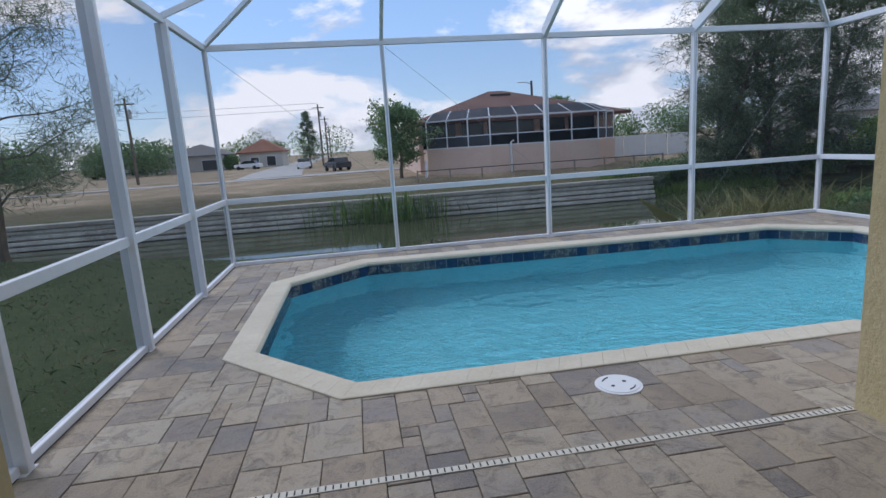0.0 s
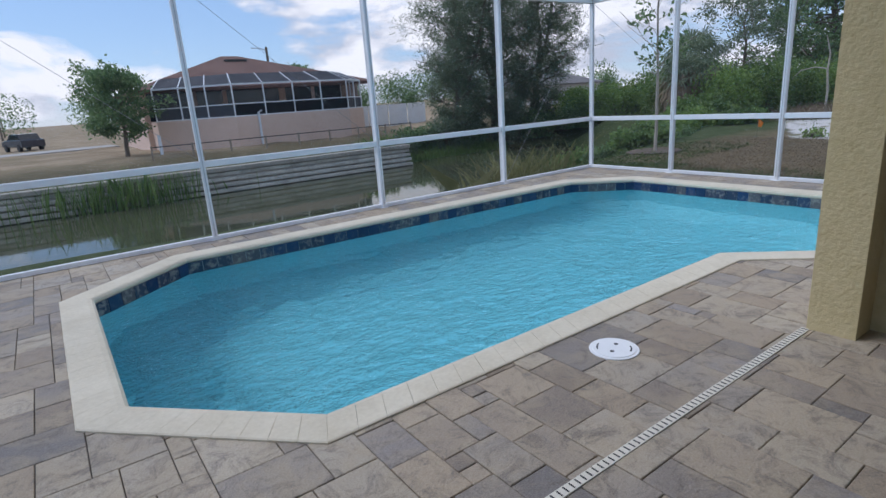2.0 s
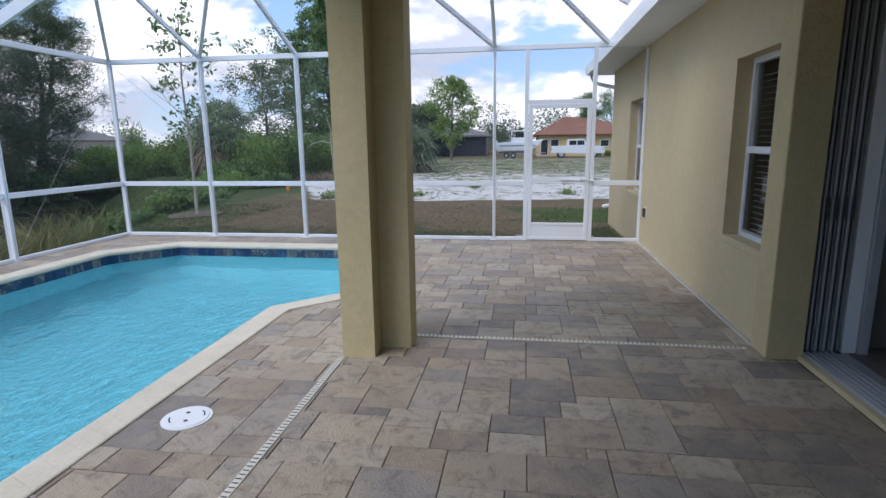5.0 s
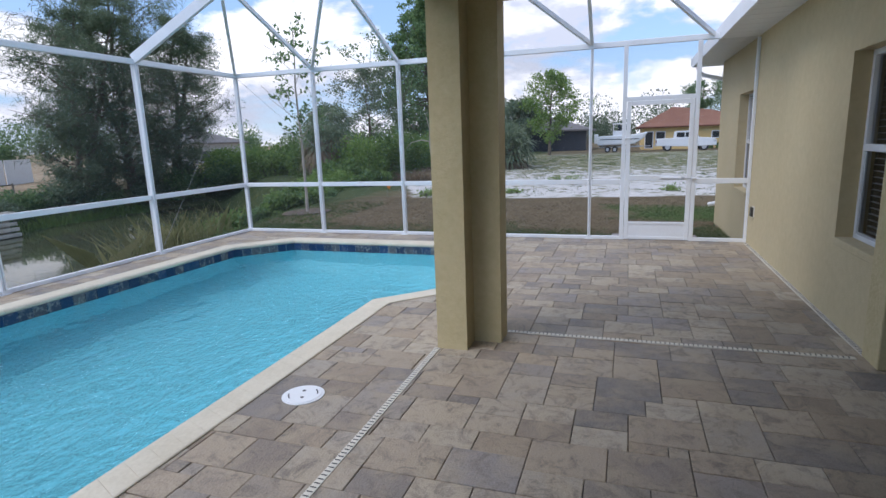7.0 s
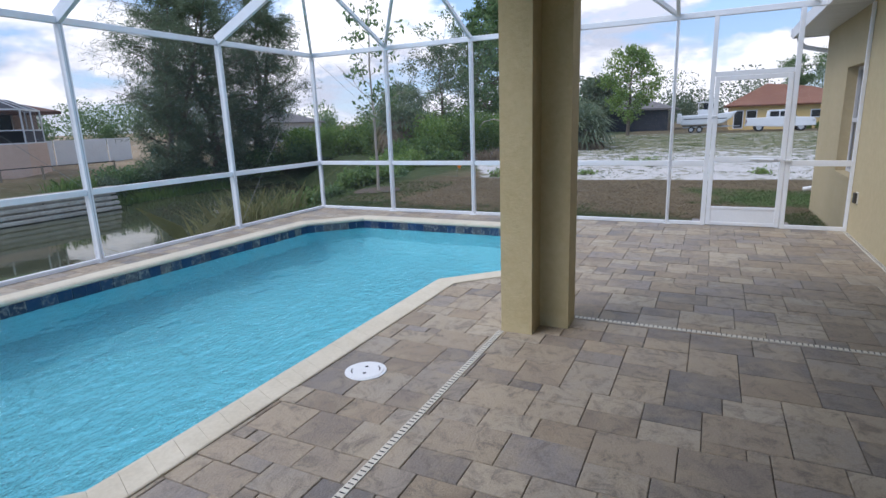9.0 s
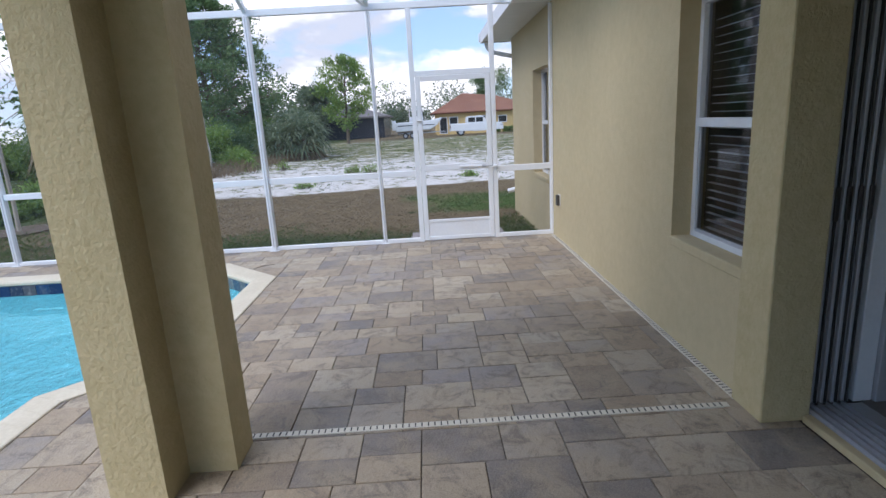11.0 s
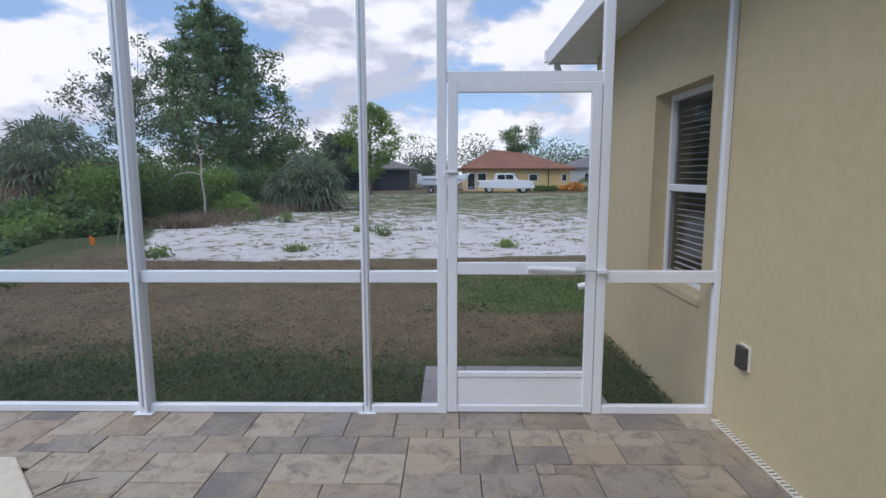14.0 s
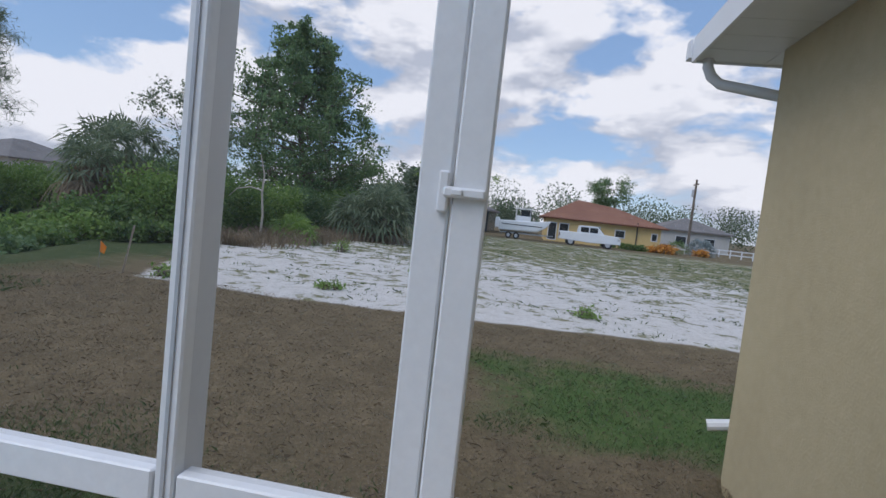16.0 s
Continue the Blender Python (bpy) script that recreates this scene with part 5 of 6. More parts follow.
solid("mulch", prism([(11.46 + 0.75 * math.cos(a) * (1 + 0.12 * math.sin(3 * a)), 9.13 + 0.6 * math.sin(a), ) for a in np.linspace(0, 6.1, 16)], -0.75, float(ground_z(11.46, 9.13)) + 0.05), surface("mulch_brown", (0.07, 0.05, 0.035), (0.13, 0.095, 0.065), 0.95, 5, 40, 0.6), "dark mulch ring under the young tree", "mulch", kind="structure")
# bare forked trunk
rng = np.random.default_rng(5)
zf = float(ground_z(24.2, 10.0))
fk = bmesh.new()
bm_tube(fk, [(24.2, 10.0, zf - 0.1), (24.22, 9.98, zf + 0.9), (24.18, 10.05, zf + 1.7), (24.2, 10.02, zf + 2.3), (24.05, 10.15, zf + 3.0)], [0.05, 0.042, 0.036, 0.028, 0.014], 7)
bm_tube(fk, [(24.2, 10.02, zf + 1.75), (24.2, 10.5, zf + 1.85), (24.2, 11.0, zf + 1.75), (24.2, 11.3, zf + 1.45)], [0.028, 0.025, 0.02, 0.01], 6)
solid("dead_tree", fk, M_PALE_BARK, "bare pale forked trunk before the shrubs", "dead tree")
# shrub belt between the canal and the sand lot
belt = [((13.8, 11.0), 1.3, 0.9, 0.65, M_BUSH), ((15.6, 11.9), 1.4, 1.0, 0.75, M_OAK), ((17.2, 12.4), 1.5, 1.0, 0.8, M_BUSH), ((18.8, 12.7), 1.5, 1.1, 0.9, M_LIME), ((20.6, 12.9), 1.5, 1.1, 1.2, M_BUSH), ((22.4, 13.0), 1.4, 1.2, 2.2, M_LIME), ((24.3, 12.6), 1.6, 1.3, 2.4, M_BUSH), ((26.4, 12.2), 1.6, 1.2, 2.2, M_BUSH), ((28.6, 11.8), 1.7, 1.2, 2.2, M_LIME), ((31.2, 11.6), 1.9, 1.3, 2.3, M_OAK), ((35.0, 11.2), 2.2, 1.4, 2.5, M_BUSH), ((39.5, 11.0), 2.4, 1.5, 2.6, M_BUSH), ((14.6, 12.9), 1.2, 0.9, 0.7, M_OAK), ((15.2, 14.2), 1.6, 1.3, 1.0, M_BUSH), ((18.6, 14.6), 1.5, 0.9, 0.9, M_BUSH), ((27.0, 17.6), 2.4, 1.8, 2.4, M_BUSH), ((28.4, 22.4), 2.4, 1.9, 2.2, M_LIME), ((31.0, 20.5), 2.8, 2.0, 2.6, M_BUSH), ((36.0, 22.0), 3.4, 2.4, 3.2, M_OAK), ((43.0, 15.0), 3.4, 2.4, 3.2, M_BUSH), ((30.0, 26.5), 3.0, 2.2, 2.5, M_LIME), ((28.6, 25.4), 1.8, 1.5, 2.0, M_OAK), ((20.0, 11.2), 1.2, 0.6, 0.5, M_BUSH)]
for i, (at, rx, ry, h, m_) in enumerate(belt):
    bush(at, rx, ry, h, m_, "dense wild green shrub at the edge of the lot" if m_ is not M_LIME else "bright yellow-green wild shrub at the edge of the lot", n=int(3600 + 1500 * rx * h), leaf=0.115 + 0.012 * rx, seed=60 + i, group="shrub belt")
for i, (at, th, fr, sz) in enumerate((((22.6, 15.0), 2.5, 34, 1.6), ((24.8, 15.8), 2.8, 34, 1.7), ((21.4, 14.3), 2.0, 28, 1.4))):
    palm(at, th, fr, sz, "cabbage palm with grey-green fans and a dead brown skirt", 80 + i, 30, group="cabbage palms")
for i, (at, th, fr, sz) in enumerate((((31.0, 7.6), 1.1, 54, 2.1), ((32.8, 8.2), 1.5, 48, 2.0), ((30.2, 8.6), 0.9, 40, 1.7))):
    palm(at, th, fr, sz, "low bushy cabbage palm with drooping fans", 90 + i, 24, group="low palms")
palm((25.0, 9.1), 0.25, 26, 1.25, "small yellow-green palmetto beside the dead trunk", 97, 0, "palmetto", M_LIME)

for i, x in enumerate((15.6, 17.4, 19.4, 21.6, 24.0, 26.4, 28.8, 31.4, 34.0)):
    bush((x, float(np.interp(x, BANK_X, BANK_Y)) + 1.6 + 0.5 * (i % 2)), 1.5, 1.0, 1.2 + 0.4 * (i % 3), M_OAK if i % 2 else M_NEEDLE, "dark wild shrub on the far canal bank", 3600, 0.16, 170 + i, group="far bank shrubs")
# reeds on the banks
rng = np.random.default_rng(9)


def scatter(x0, x1, y0, y1, n, rng):
    return rng.uniform(x0, x1, n), rng.uniform(y0, y1, n)


x, y = rng.normal(10.4, 0.9, 700), rng.normal(13.1, 0.55, 700)
blades("reeds", rooted(x, y), 1.55, 0.028, M_REED, "tall yellow-green reeds on the near bank", "reeds", 0.42, 4)
x, y = rng.normal(1.2, 1.5, 420), rng.normal(25.7, 0.25, 420)
blades("reeds", np.stack([x, y, np.full(420, WATER_Z - 0.1)], 1), 1.5, 0.035, M_BUSH, "green reeds at the foot of the far seawall", "reeds", 0.18, 5)
x, y = rng.uniform(-7.8, -4.2, 500), rng.normal(16.1, 0.25, 500)
blades("reeds", rooted(x, y), 0.7, 0.03, M_WEED, "low reeds along the near shore", "reeds", 0.3, 6)
x, y = rng.uniform(12.5, 23.0, 1500), None
y = np.interp(x, BANK_X, BANK_Y) + rng.normal(0.5, 0.5, 1500)
blades("bank_grass", rooted(x, y), 0.6, 0.04, M_BUSH, "wild grass overhanging the far bank", "grass", 0.4, 7)
# lawn blades: green by the cage, straw-brown beyond
x, y = scatter(7.5, 15.2, -3.6, 9.5, 290000, rng)
x = 7.5 + 7.7 * ((x - 7.5) / 7.7) ** 1.5
keep = rng.random(290000) < np.where(x < 9.6, 0.9, 0.62)
keep &= ~((x < 8.95) & (y > -0.35) & (y < 1.05)) & ~((x < 10.70) & (y < -0.86))
x, y = x[keep], y[keep]
mixn = x + 0.45 * np.sin(y * 1.3) + 0.35 * np.sin(y * 3.1 + x * 2.0) + rng.normal(0, 0.4, len(x))
patch = (x > 10.7) & (x < 13.4) & (y < 1.0 + 0.5 * np.sin(x * 2)) & (rng.random(len(x)) < 0.75)
g = ((mixn < 9.2) & (rng.random(len(x)) < 0.72)) | patch
p_ = rooted(x, y, 0.01)
blades("lawn_grass", p_[g], 0.050, 0.0058, M_LAWN, "short green lawn grass by the cage", "grass", 0.6, 8)
blades("dry_lawn_grass", p_[~g], 0.032, 0.0048, M_STRAW, "short straw-brown dry lawn grass", "grass", 0.9, 9)
x, y = scatter(7.45, 9.6, 1.2, 8.5, 40, rng)
x, y = np.repeat(x, 40), np.repeat(y, 40)
x, y = x + rng.normal(0, 0.09, len(x)), y + rng.normal(0, 0.05, len(y))
blades("lawn_weeds", rooted(x, y, 0.01), 0.065, 0.0055, M_LAWN, "tufts of longer green grass and weeds in the lawn", "grass", 0.7, 15)
x, y = scatter(9.0, 15.0, -0.9, 8.5, 900, rng)
x, y = np.repeat(x, 18), np.repeat(y, 18)
x, y = x + rng.normal(0, 0.05, len(x)), y + rng.normal(0, 0.05, len(y))
blades("dry_tufts", rooted(x, y, 0.01), 0.034, 0.0035, M_STRAW, "small dry tufts in the brown lawn", "grass", 0.8, 16)
x, y = scatter(-9.0, -1.95, 0.0, 15.8, 22000, rng)
g = rng.random(len(x)) < 0.55
p_ = rooted(x, y, 0.01)
blades("lawn_grass", p_[g], 0.06, 0.006, M_LAWN, "green grass on the bank beside the cage", "grass", 0.7, 10)
blades("dry_lawn_grass", p_[~g], 0.05, 0.006, M_STRAW, "brown grass on the bank beside the cage", "grass", 0.9, 11)
x, y = scatter(7.6, 13.5, 7.6, 13.0, 9000, rng)
blades("bank_grass", rooted(x, y), 0.10, 0.009, M_WEED, "yellow-green grass falling to the canal", "grass", 0.8, 12)
# weeds on the sand
x, y = scatter(15.8, 50, -16, 11, 2600, rng)
keep = (y < np.minimum(7.4 + 0.42 * (x - 14.8), 12) - 0.5) & (rng.random(2600) < 0.25 + 0.5 * smooth((x - 17) / 14))
x, y = x[keep], y[keep]
xs_, ys_ = np.repeat(x, 16) + rng.normal(0, 0.16, 16 * len(x)), np.repeat(y, 16) + rng.normal(0, 0.22, 16 * len(x))
blades("sand_weeds", rooted(xs_, ys_), 0.08, 0.018, M_WEED, "low scattered weeds on the white sand", "weeds", 0.9, 13)
for i, (xw, yw, h) in enumerate(((15.3, 7.0, 0.22), (19.5, 2.7, 0.38), (21.0, 3.6, 0.2), (17.0, -0.5, 0.12), (24.0, 6.9, 0.4), (16.3, 4.4, 0.10))):
    bush((xw, yw), 0.3, 0.3, h, M_LIME, "small green weed clump on the sand", 260, 0.07, 130 + i, "weed_clump", "weed clumps")
x, y = np.clip(rng.normal(27, 3.5, 5000), 21.5, 40), rng.normal(9.6, 0.7, 5000)
blades("dry_grass", rooted(x, y), 0.5, 0.02, M_STRAW, "knee-high dry grass along the shrubs", "grass", 0.5, 14)
# wooden stake, marker flag
zs = float(ground_z(15.0, 7.7))
solid("stake", beam((15.0, 7.75, zs - 0.1), (15.05, 7.60, zs + 0.86), 0.045, 0.02, bevel=0.003), M_WOOD, "leaning wooden survey stake at the sand's edge", "stake")
zs = float(ground_z(15.2, 8.4))
flag = thing("marker_flag", "small orange marker flag on a wire", "flag", (15.2, 8.4, zs))
under(part("wire", tube([(15.2, 8.4, zs - 0.05), (15.2, 8.38, zs + 0.5)], 0.004, 5), M_CABLE, None), flag)
fb = bmesh.new()
fb.faces.new([fb.verts.new(p) for p in ((15.2, 8.38, zs + 0.5), (15.19, 8.24, zs + 0.40), (15.21, 8.30, zs + 0.26), (15.2, 8.39, zs + 0.3))])
bmesh.ops.solidify(fb, geom=fb.faces[:], thickness=0.004)
under(part("flag", fb, M_FLAG, None), flag)


def treeline(name, pts, h, depth, mat_, label, seed, per=900, leaf=0.5):
    """A far belt of trees as one uneven mass of leaves."""
    rng = np.random.default_rng(seed)
    out = []
    for (x0, y0), (x1, y1) in zip(pts, pts[1:]):
        ln = math.hypot(x1 - x0, y1 - y0)
        for i in range(int(ln / 3.0)):
            t = rng.random()
            hh = h * (0.45 + 0.75 * rng.random())
            c = np.array((x0 + (x1 - x0) * t + rng.normal() * depth, y0 + (y1 - y0) * t + rng.normal() * depth, 0))
            d = rng.normal(size=(per, 3))
            d /= np.linalg.norm(d, axis=1, keepdims=True)
            p = c + d * rng.random((per, 1)) ** 0.4 * np.array((hh * 0.55, hh * 0.55, hh * 0.52)) + np.array((0, 0, hh * 0.5 - 0.4))
            out.append(p)
    p = np.concatenate(out)
    p[:, 2] = np.maximum(p[:, 2], -0.5)
    return tagged(new(name, leaf_mesh(name, p, leaf, mat_, 0.6, 0.1)), label, "trees", kind="stuff")


treeline("far_trees", [(-190, 60), (-120, 92), (-60, 100), (-24, 104)], 6.0, 3, M_OAK, "far belt of dark green trees behind the field", 201)
treeline("far_trees", [(-90, 150), (-40, 170), (-16, 175)], 9.0, 5, M_BUSH, "distant green trees behind the houses", 202)
treeline("far_trees", [(0, 160), (40, 150), (90, 130), (130, 100)], 9.0, 6, M_OAK, "distant green trees across the canal", 203)
treeline("far_trees", [(110, 40), (130, 20), (150, -5), (160, -40), (160, -90)], 10.0, 5, M_NEEDLE, "far dark row of pines beyond the houses", 205)
treeline("far_trees", [(-40, 34), (-75, 22), (-110, 10), (-190, 0)], 6.0, 3, M_OAK, "belt of trees along the canal to the west", 206)

# ---------------------------------------------------------------- neighbouring houses
def hip_roof(x0, x1, y0, y1, z, h, over=0.5):
    """A hipped roof with eaves over a rectangle."""
    x0, x1, y0, y1 = x0 - over, x1 + over, y0 - over, y1 + over
    bm = bmesh.new()
    w, d = x1 - x0, y1 - y0
    if w > d:
        r = ((x0 + d / 2, (y0 + y1) / 2), (x1 - d / 2, (y0 + y1) / 2))
        order = ((0, 1, 5, 4), (1, 2, 5), (2, 3, 4, 5), (3, 0, 4))
    else:
        r = (((x0 + x1) / 2, y0 + w / 2), ((x0 + x1) / 2, y1 - w / 2))
        order = ((0, 1, 4), (1, 2, 5, 4), (2, 3, 5), (3, 0, 4, 5))
    v = [bm.verts.new(p) for p in ((x0, y0, z), (x1, y0, z), (x1, y1, z), (x0, y1, z))] + [bm.verts.new((*p, z + h)) for p in r]
    for f in order:
        bm.faces.new([v[i] for i in f])
    low = [bm.verts.new((q.co.x, q.co.y, z - 0.18)) for q in v[:4]]
    for i in range(4):
        j = (i + 1) % 4
        bm.faces.new((v[i], low[i], low[j], v[j]))
    bm.faces.new(low)
    bmesh.ops.recalc_face_normals(bm, faces=bm.faces[:])
    return bm


def house_window(house, x0, x1, y, z0, z1, along="x", at=None):
    """A framed dark window on a far house; along y it stands at x = at."""
    if along == "x":
        fr, gl = box(x0, x1, y - 0.05, y + 0.01, z0, z1), box(x0 + 0.07, x1 - 0.07, y - 0.065, y - 0.045, z0 + 0.07, z1 - 0.07)
    else:
        fr, gl = box(at - 0.05, at + 0.01, x0, x1, z0, z1), box(at - 0.065, at - 0.045, x0 + 0.07, x1 - 0.07, z0 + 0.07, z1 - 0.07)
    w = under(part("window", fr, M_WHITE, None), house)
    part("pane", gl, M_TINTED, w).matrix_parent_inverse = Matrix.Translation((0, 0, 0))
    return w


def far_house(x0, x1, y0, y1, wall_h, roof_h, wall_m, roof_m, label, wins=(), base=None):
    z = (float(ground_z((x0 + x1) / 2, (y0 + y1) / 2)) if base is None else base) - 0.1
    hs = thing("house", label, "house", ((x0 + x1) / 2, (y0 + y1) / 2, z + 0.1))
    under(part("wall", box(x0, x1, y0, y1, z, z + wall_h), wall_m, None), hs)
    under(part("roof", hip_roof(x0, x1, y0, y1, z + wall_h + 0.18, roof_h), roof_m, None), hs)
    for w in wins:
        a, b, zz0, zz1 = w[:4]
        if len(w) == 4:
            o = under(part("window", box(a, b, y0 - 0.05, y0 + 0.02, z + zz0, z + zz1), M_WHITE, None), hs)
            under(part("pane", box(a + 0.08, b - 0.08, y0 - 0.07, y0 - 0.04, z + zz0 + 0.08, z + zz1 - 0.08), M_TINTED, None), hs)
        else:
            under(part("window", box(x0 - 0.05, x0 + 0.02, a, b, z + zz0, z + zz1), M_WHITE, None), hs)
            under(part("pane", box(x0 - 0.07, x0 - 0.04, a + 0.08, b - 0.08, z + zz0 + 0.08, z + zz1 - 0.08), M_TINTED, None), hs)
    return hs


# the house across the canal: peach stem wall, caged patio, brown hipped roof
hz = -0.72
nb = thing("house", "peach house with brown hipped roof and dark screened patio", "house", (11, 40, hz))


def npart(name, bm, m_, label=""):
    return under(part(name, bm, m_, None, label), nb)


npart("stem_wall", prism([(4.9, 37.6), (8.6, 34.4), (15.9, 34.4), (18.0, 36.4), (18.0, 40.0), (4.9, 40.0)], hz - 0.5, 1.22), M_PINK, "peach painted retaining wall")
npart("wall", box(4.6, 19.4, 39.6, 52, hz - 0.3, 3.0), M_PINK)
npart("roof", hip_roof(4.4, 19.6, 38.6, 52.6, 3.1, 2.5, 0.5), M_SHINGLE_BROWN)
npart("ridge_vent", box(11.2, 12.8, 44.0, 44.3, 5.10, 5.24), M_BRONZE)
CAGE = [(4.95, 37.7), (8.6, 34.5), (15.9, 34.5), (17.95, 36.5), (17.95, 39.5)]


def along(poly, pitch):
    out = []
    for a, b in zip(poly, poly[1:]):
        a, b = Vector(a), Vector(b)
        k_ = max(1, round((b - a).length / pitch))
        out += [tuple(a.lerp(b, i / k_)) for i in range(k_)]
    return out + [poly[-1]]


cposts = along(CAGE, 1.75)
for x, y in cposts:
    npart("cage_post", box(x - 0.035, x + 0.035, y - 0.035, y + 0.035, 1.22, 3.05), M_WHITE)
    inx, iny = x + (11.3 - x) * 0.12, y + 1.5
    npart("cage_rafter", beam((x, y, 3.05), (inx, iny, 3.72), 0.06, 0.06), M_WHITE)
for a, b in zip(cposts, cposts[1:]):
    for z, h in ((1.25, 0.07), (1.95, 0.06), (3.05, 0.09)):
        npart("cage_rail", beam((*a, z), (*b, z), 0.05, h), M_WHITE)
    for z0, z1 in ((1.28, 1.92), (1.98, 3.0)):
        bm = bmesh.new()
        bm.faces.new([bm.verts.new(p) for p in ((*a, z0), (*b, z0), (*b, z1), (*a, z1))])
        o = npart("cage_screen", bm, M_SCREEN)
M_KNEE = surface("knee_panel_grey", (0.13, 0.14, 0.165), (0.17, 0.18, 0.205), 0.7, 1, 20, 0)
for a, b in zip(cposts, cposts[1:]):
    bm = bmesh.new()
    bm.faces.new([bm.verts.new(p) for p in ((a[0], a[1] + 0.03, 1.28), (b[0], b[1] + 0.03, 1.28), (b[0], b[1] + 0.03, 1.92), (a[0], a[1] + 0.03, 1.92))])
    bmesh.ops.solidify(bm, geom=bm.faces[:], thickness=0.01)
    npart("knee_panel", bm, M_KNEE)
bm = bmesh.new()
ctop = [(x + (11.3 - x) * 0.12, y + 1.5, 3.72) for x, y in cposts]
M_ROOFSCREEN = surface("roof_screen_grey", (0.10, 0.105, 0.12), (0.14, 0.145, 0.16), 0.8, 1, 20, 0)
for (a, b), (c, d) in zip(zip(cposts, cposts[1:]), zip(ctop, ctop[1:])):
    bm = bmesh.new()
    bm.faces.new([bm.verts.new(p) for p in ((*a, 3.06), (*b, 3.06), d, c)])
    bmesh.ops.solidify(bm, geom=bm.faces[:], thickness=0.01)
    npart("cage_roof_screen", bm, M_ROOFSCREEN)
# near-black slabs on the wall stand in for shade inside the patio openings
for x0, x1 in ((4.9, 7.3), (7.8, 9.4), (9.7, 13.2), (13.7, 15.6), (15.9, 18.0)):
    npart("opening_shade", box(x0, x1, 39.52, 39.62, 1.26, 3.02), M_TINTED)
npart("wall_pipe", tube([(9.9, 34.33, -0.6), (9.9, 34.33, 1.4), (10.1, 34.33, 1.5)], 0.07, 8), M_WHITE, "white pipe on the stem wall")
npart("patio_deck", box(5.2, 17.6, 37.7, 39.6, 1.2, 1.24), M_CONCRETE)
# low rail along the neighbour's bank, utility box post
fence = thing("fence", "low dark wire fence along the far bank", "fence", (9, 32.5, -0.6))
fx = np.linspace(3.5, 19, 9)
for x in fx:
    under(part("post", box(x - 0.04, x + 0.04, 31.96, 32.04, float(ground_z(x, 32)) - 0.1, 0.12), M_WOOD, None), fence)
under(part("rail", beam((3.5, 32, 0.05), (19, 32, 0.05), 0.03, 0.05), M_BRONZE, None), fence)
solid("white_post", box(4.3, 4.45, 34.6, 34.75, -0.8, 0.55, 0.01), M_WHITE, "short white post at the wall's corner", "post")
wf = thing("fence", "white vinyl panel fence beside the peach house", "fence", (22, 44, -0.6))
for i in range(5):
    under(part("panel", box(18.6 + i * 2.0, 20.5 + i * 2.0, 44.0, 44.06, -0.9, 1.25), M_WHITE, None), wf)

# houses down the road, and the one behind the pines
far_house(-34, -24, 108, 118, 2.9, 2.2, M_GREY_WALL, M_SHINGLE_GREY, "grey far house with a grey hipped roof", ((-32, -30.4, 0.9, 2.1), (-28, -25.2, 0.2, 2.2)))
far_house(-22, -14, 112, 122, 2.9, 2.6, M_GREY_WALL, M_SHINGLE_RED, "far house with a red-brown hipped roof", ((-20, -18.4, 0.9, 2.1), (-17, -15.2, 0.2, 2.2)))
far_house(-48, -38, 112, 122, 2.8, 2.0, M_GREY_WALL, M_SHINGLE_GREY, "pale far house with a grey hipped roof", ((-46, -44.4, 0.9, 2.1), (-42, -39.2, 0.2, 2.2)))
far_house(60, 74, 60, 72, 2.8, 2.4, M_GREY_WALL, M_SHINGLE_GREY, "grey-roofed house half hidden by trees", ((62, 63.4, 0.9, 2.1), (67, 68.6, 0.9, 2.1)))
# yellow house beyond the sand lot
yh = far_house(63.0, 74.0, -11.9, -0.6, 2.35, 0.3, M_YELLOW_WALL, M_SHINGLE_RED, "yellow house with a red-brown hipped roof", ((-1.8, -0.9, 0.2, 2.0, "w"), (-3.0, -2.0, 0.9, 2.0, "w"), (-6.1, -5.1, 0.9, 2.0, "w"), (-8.5, -7.5, 1.1, 1.9, "w"), (-11.6, -11.0, 1.1, 1.9, "w")))
bm = bmesh.new()
v = [bm.verts.new(p) for p in ((62.4, -12.5, 2.22), (74.6, -12.5, 2.22), (74.6, 0.0, 2.22), (62.4, 0.0, 2.22), (68.4, -4.0, 4.45), (68.0, -8.0, 3.95))]
for f in ((0, 5, 1), (1, 5, 4), (1, 4, 2), (2, 4, 3), (3, 4, 5), (3, 5, 0)):
    bm.faces.new([v[i] for i in f])
bmesh.ops.recalc_face_normals(bm, faces=bm.faces[:])
bmesh.ops.solidify(bm, geom=bm.faces[:], thickness=0.08)
under(part("roof", bm, M_SHINGLE_RED, None), yh)
under(part("gutter_pipe", tube([(62.9, -9.6, -0.2), (62.9, -9.6, 2.5)], 0.06, 8), M_BRONZE, None), yh)
far_house(66.0, 78.0, 5.5, 15.0, 2.4, 1.7, M_CAR_DARK, M_SHINGLE_GREY, "dark screened house with a grey roof", ())
far_house(92, 104, -28, -18, 2.8, 2.0, M_GREY_WALL, M_SHINGLE_GREY, "grey house far down the street", ((-26, -24.4, 0.9, 2.1, "w"), (-22, -20.4, 0.9, 2.1, "w")))


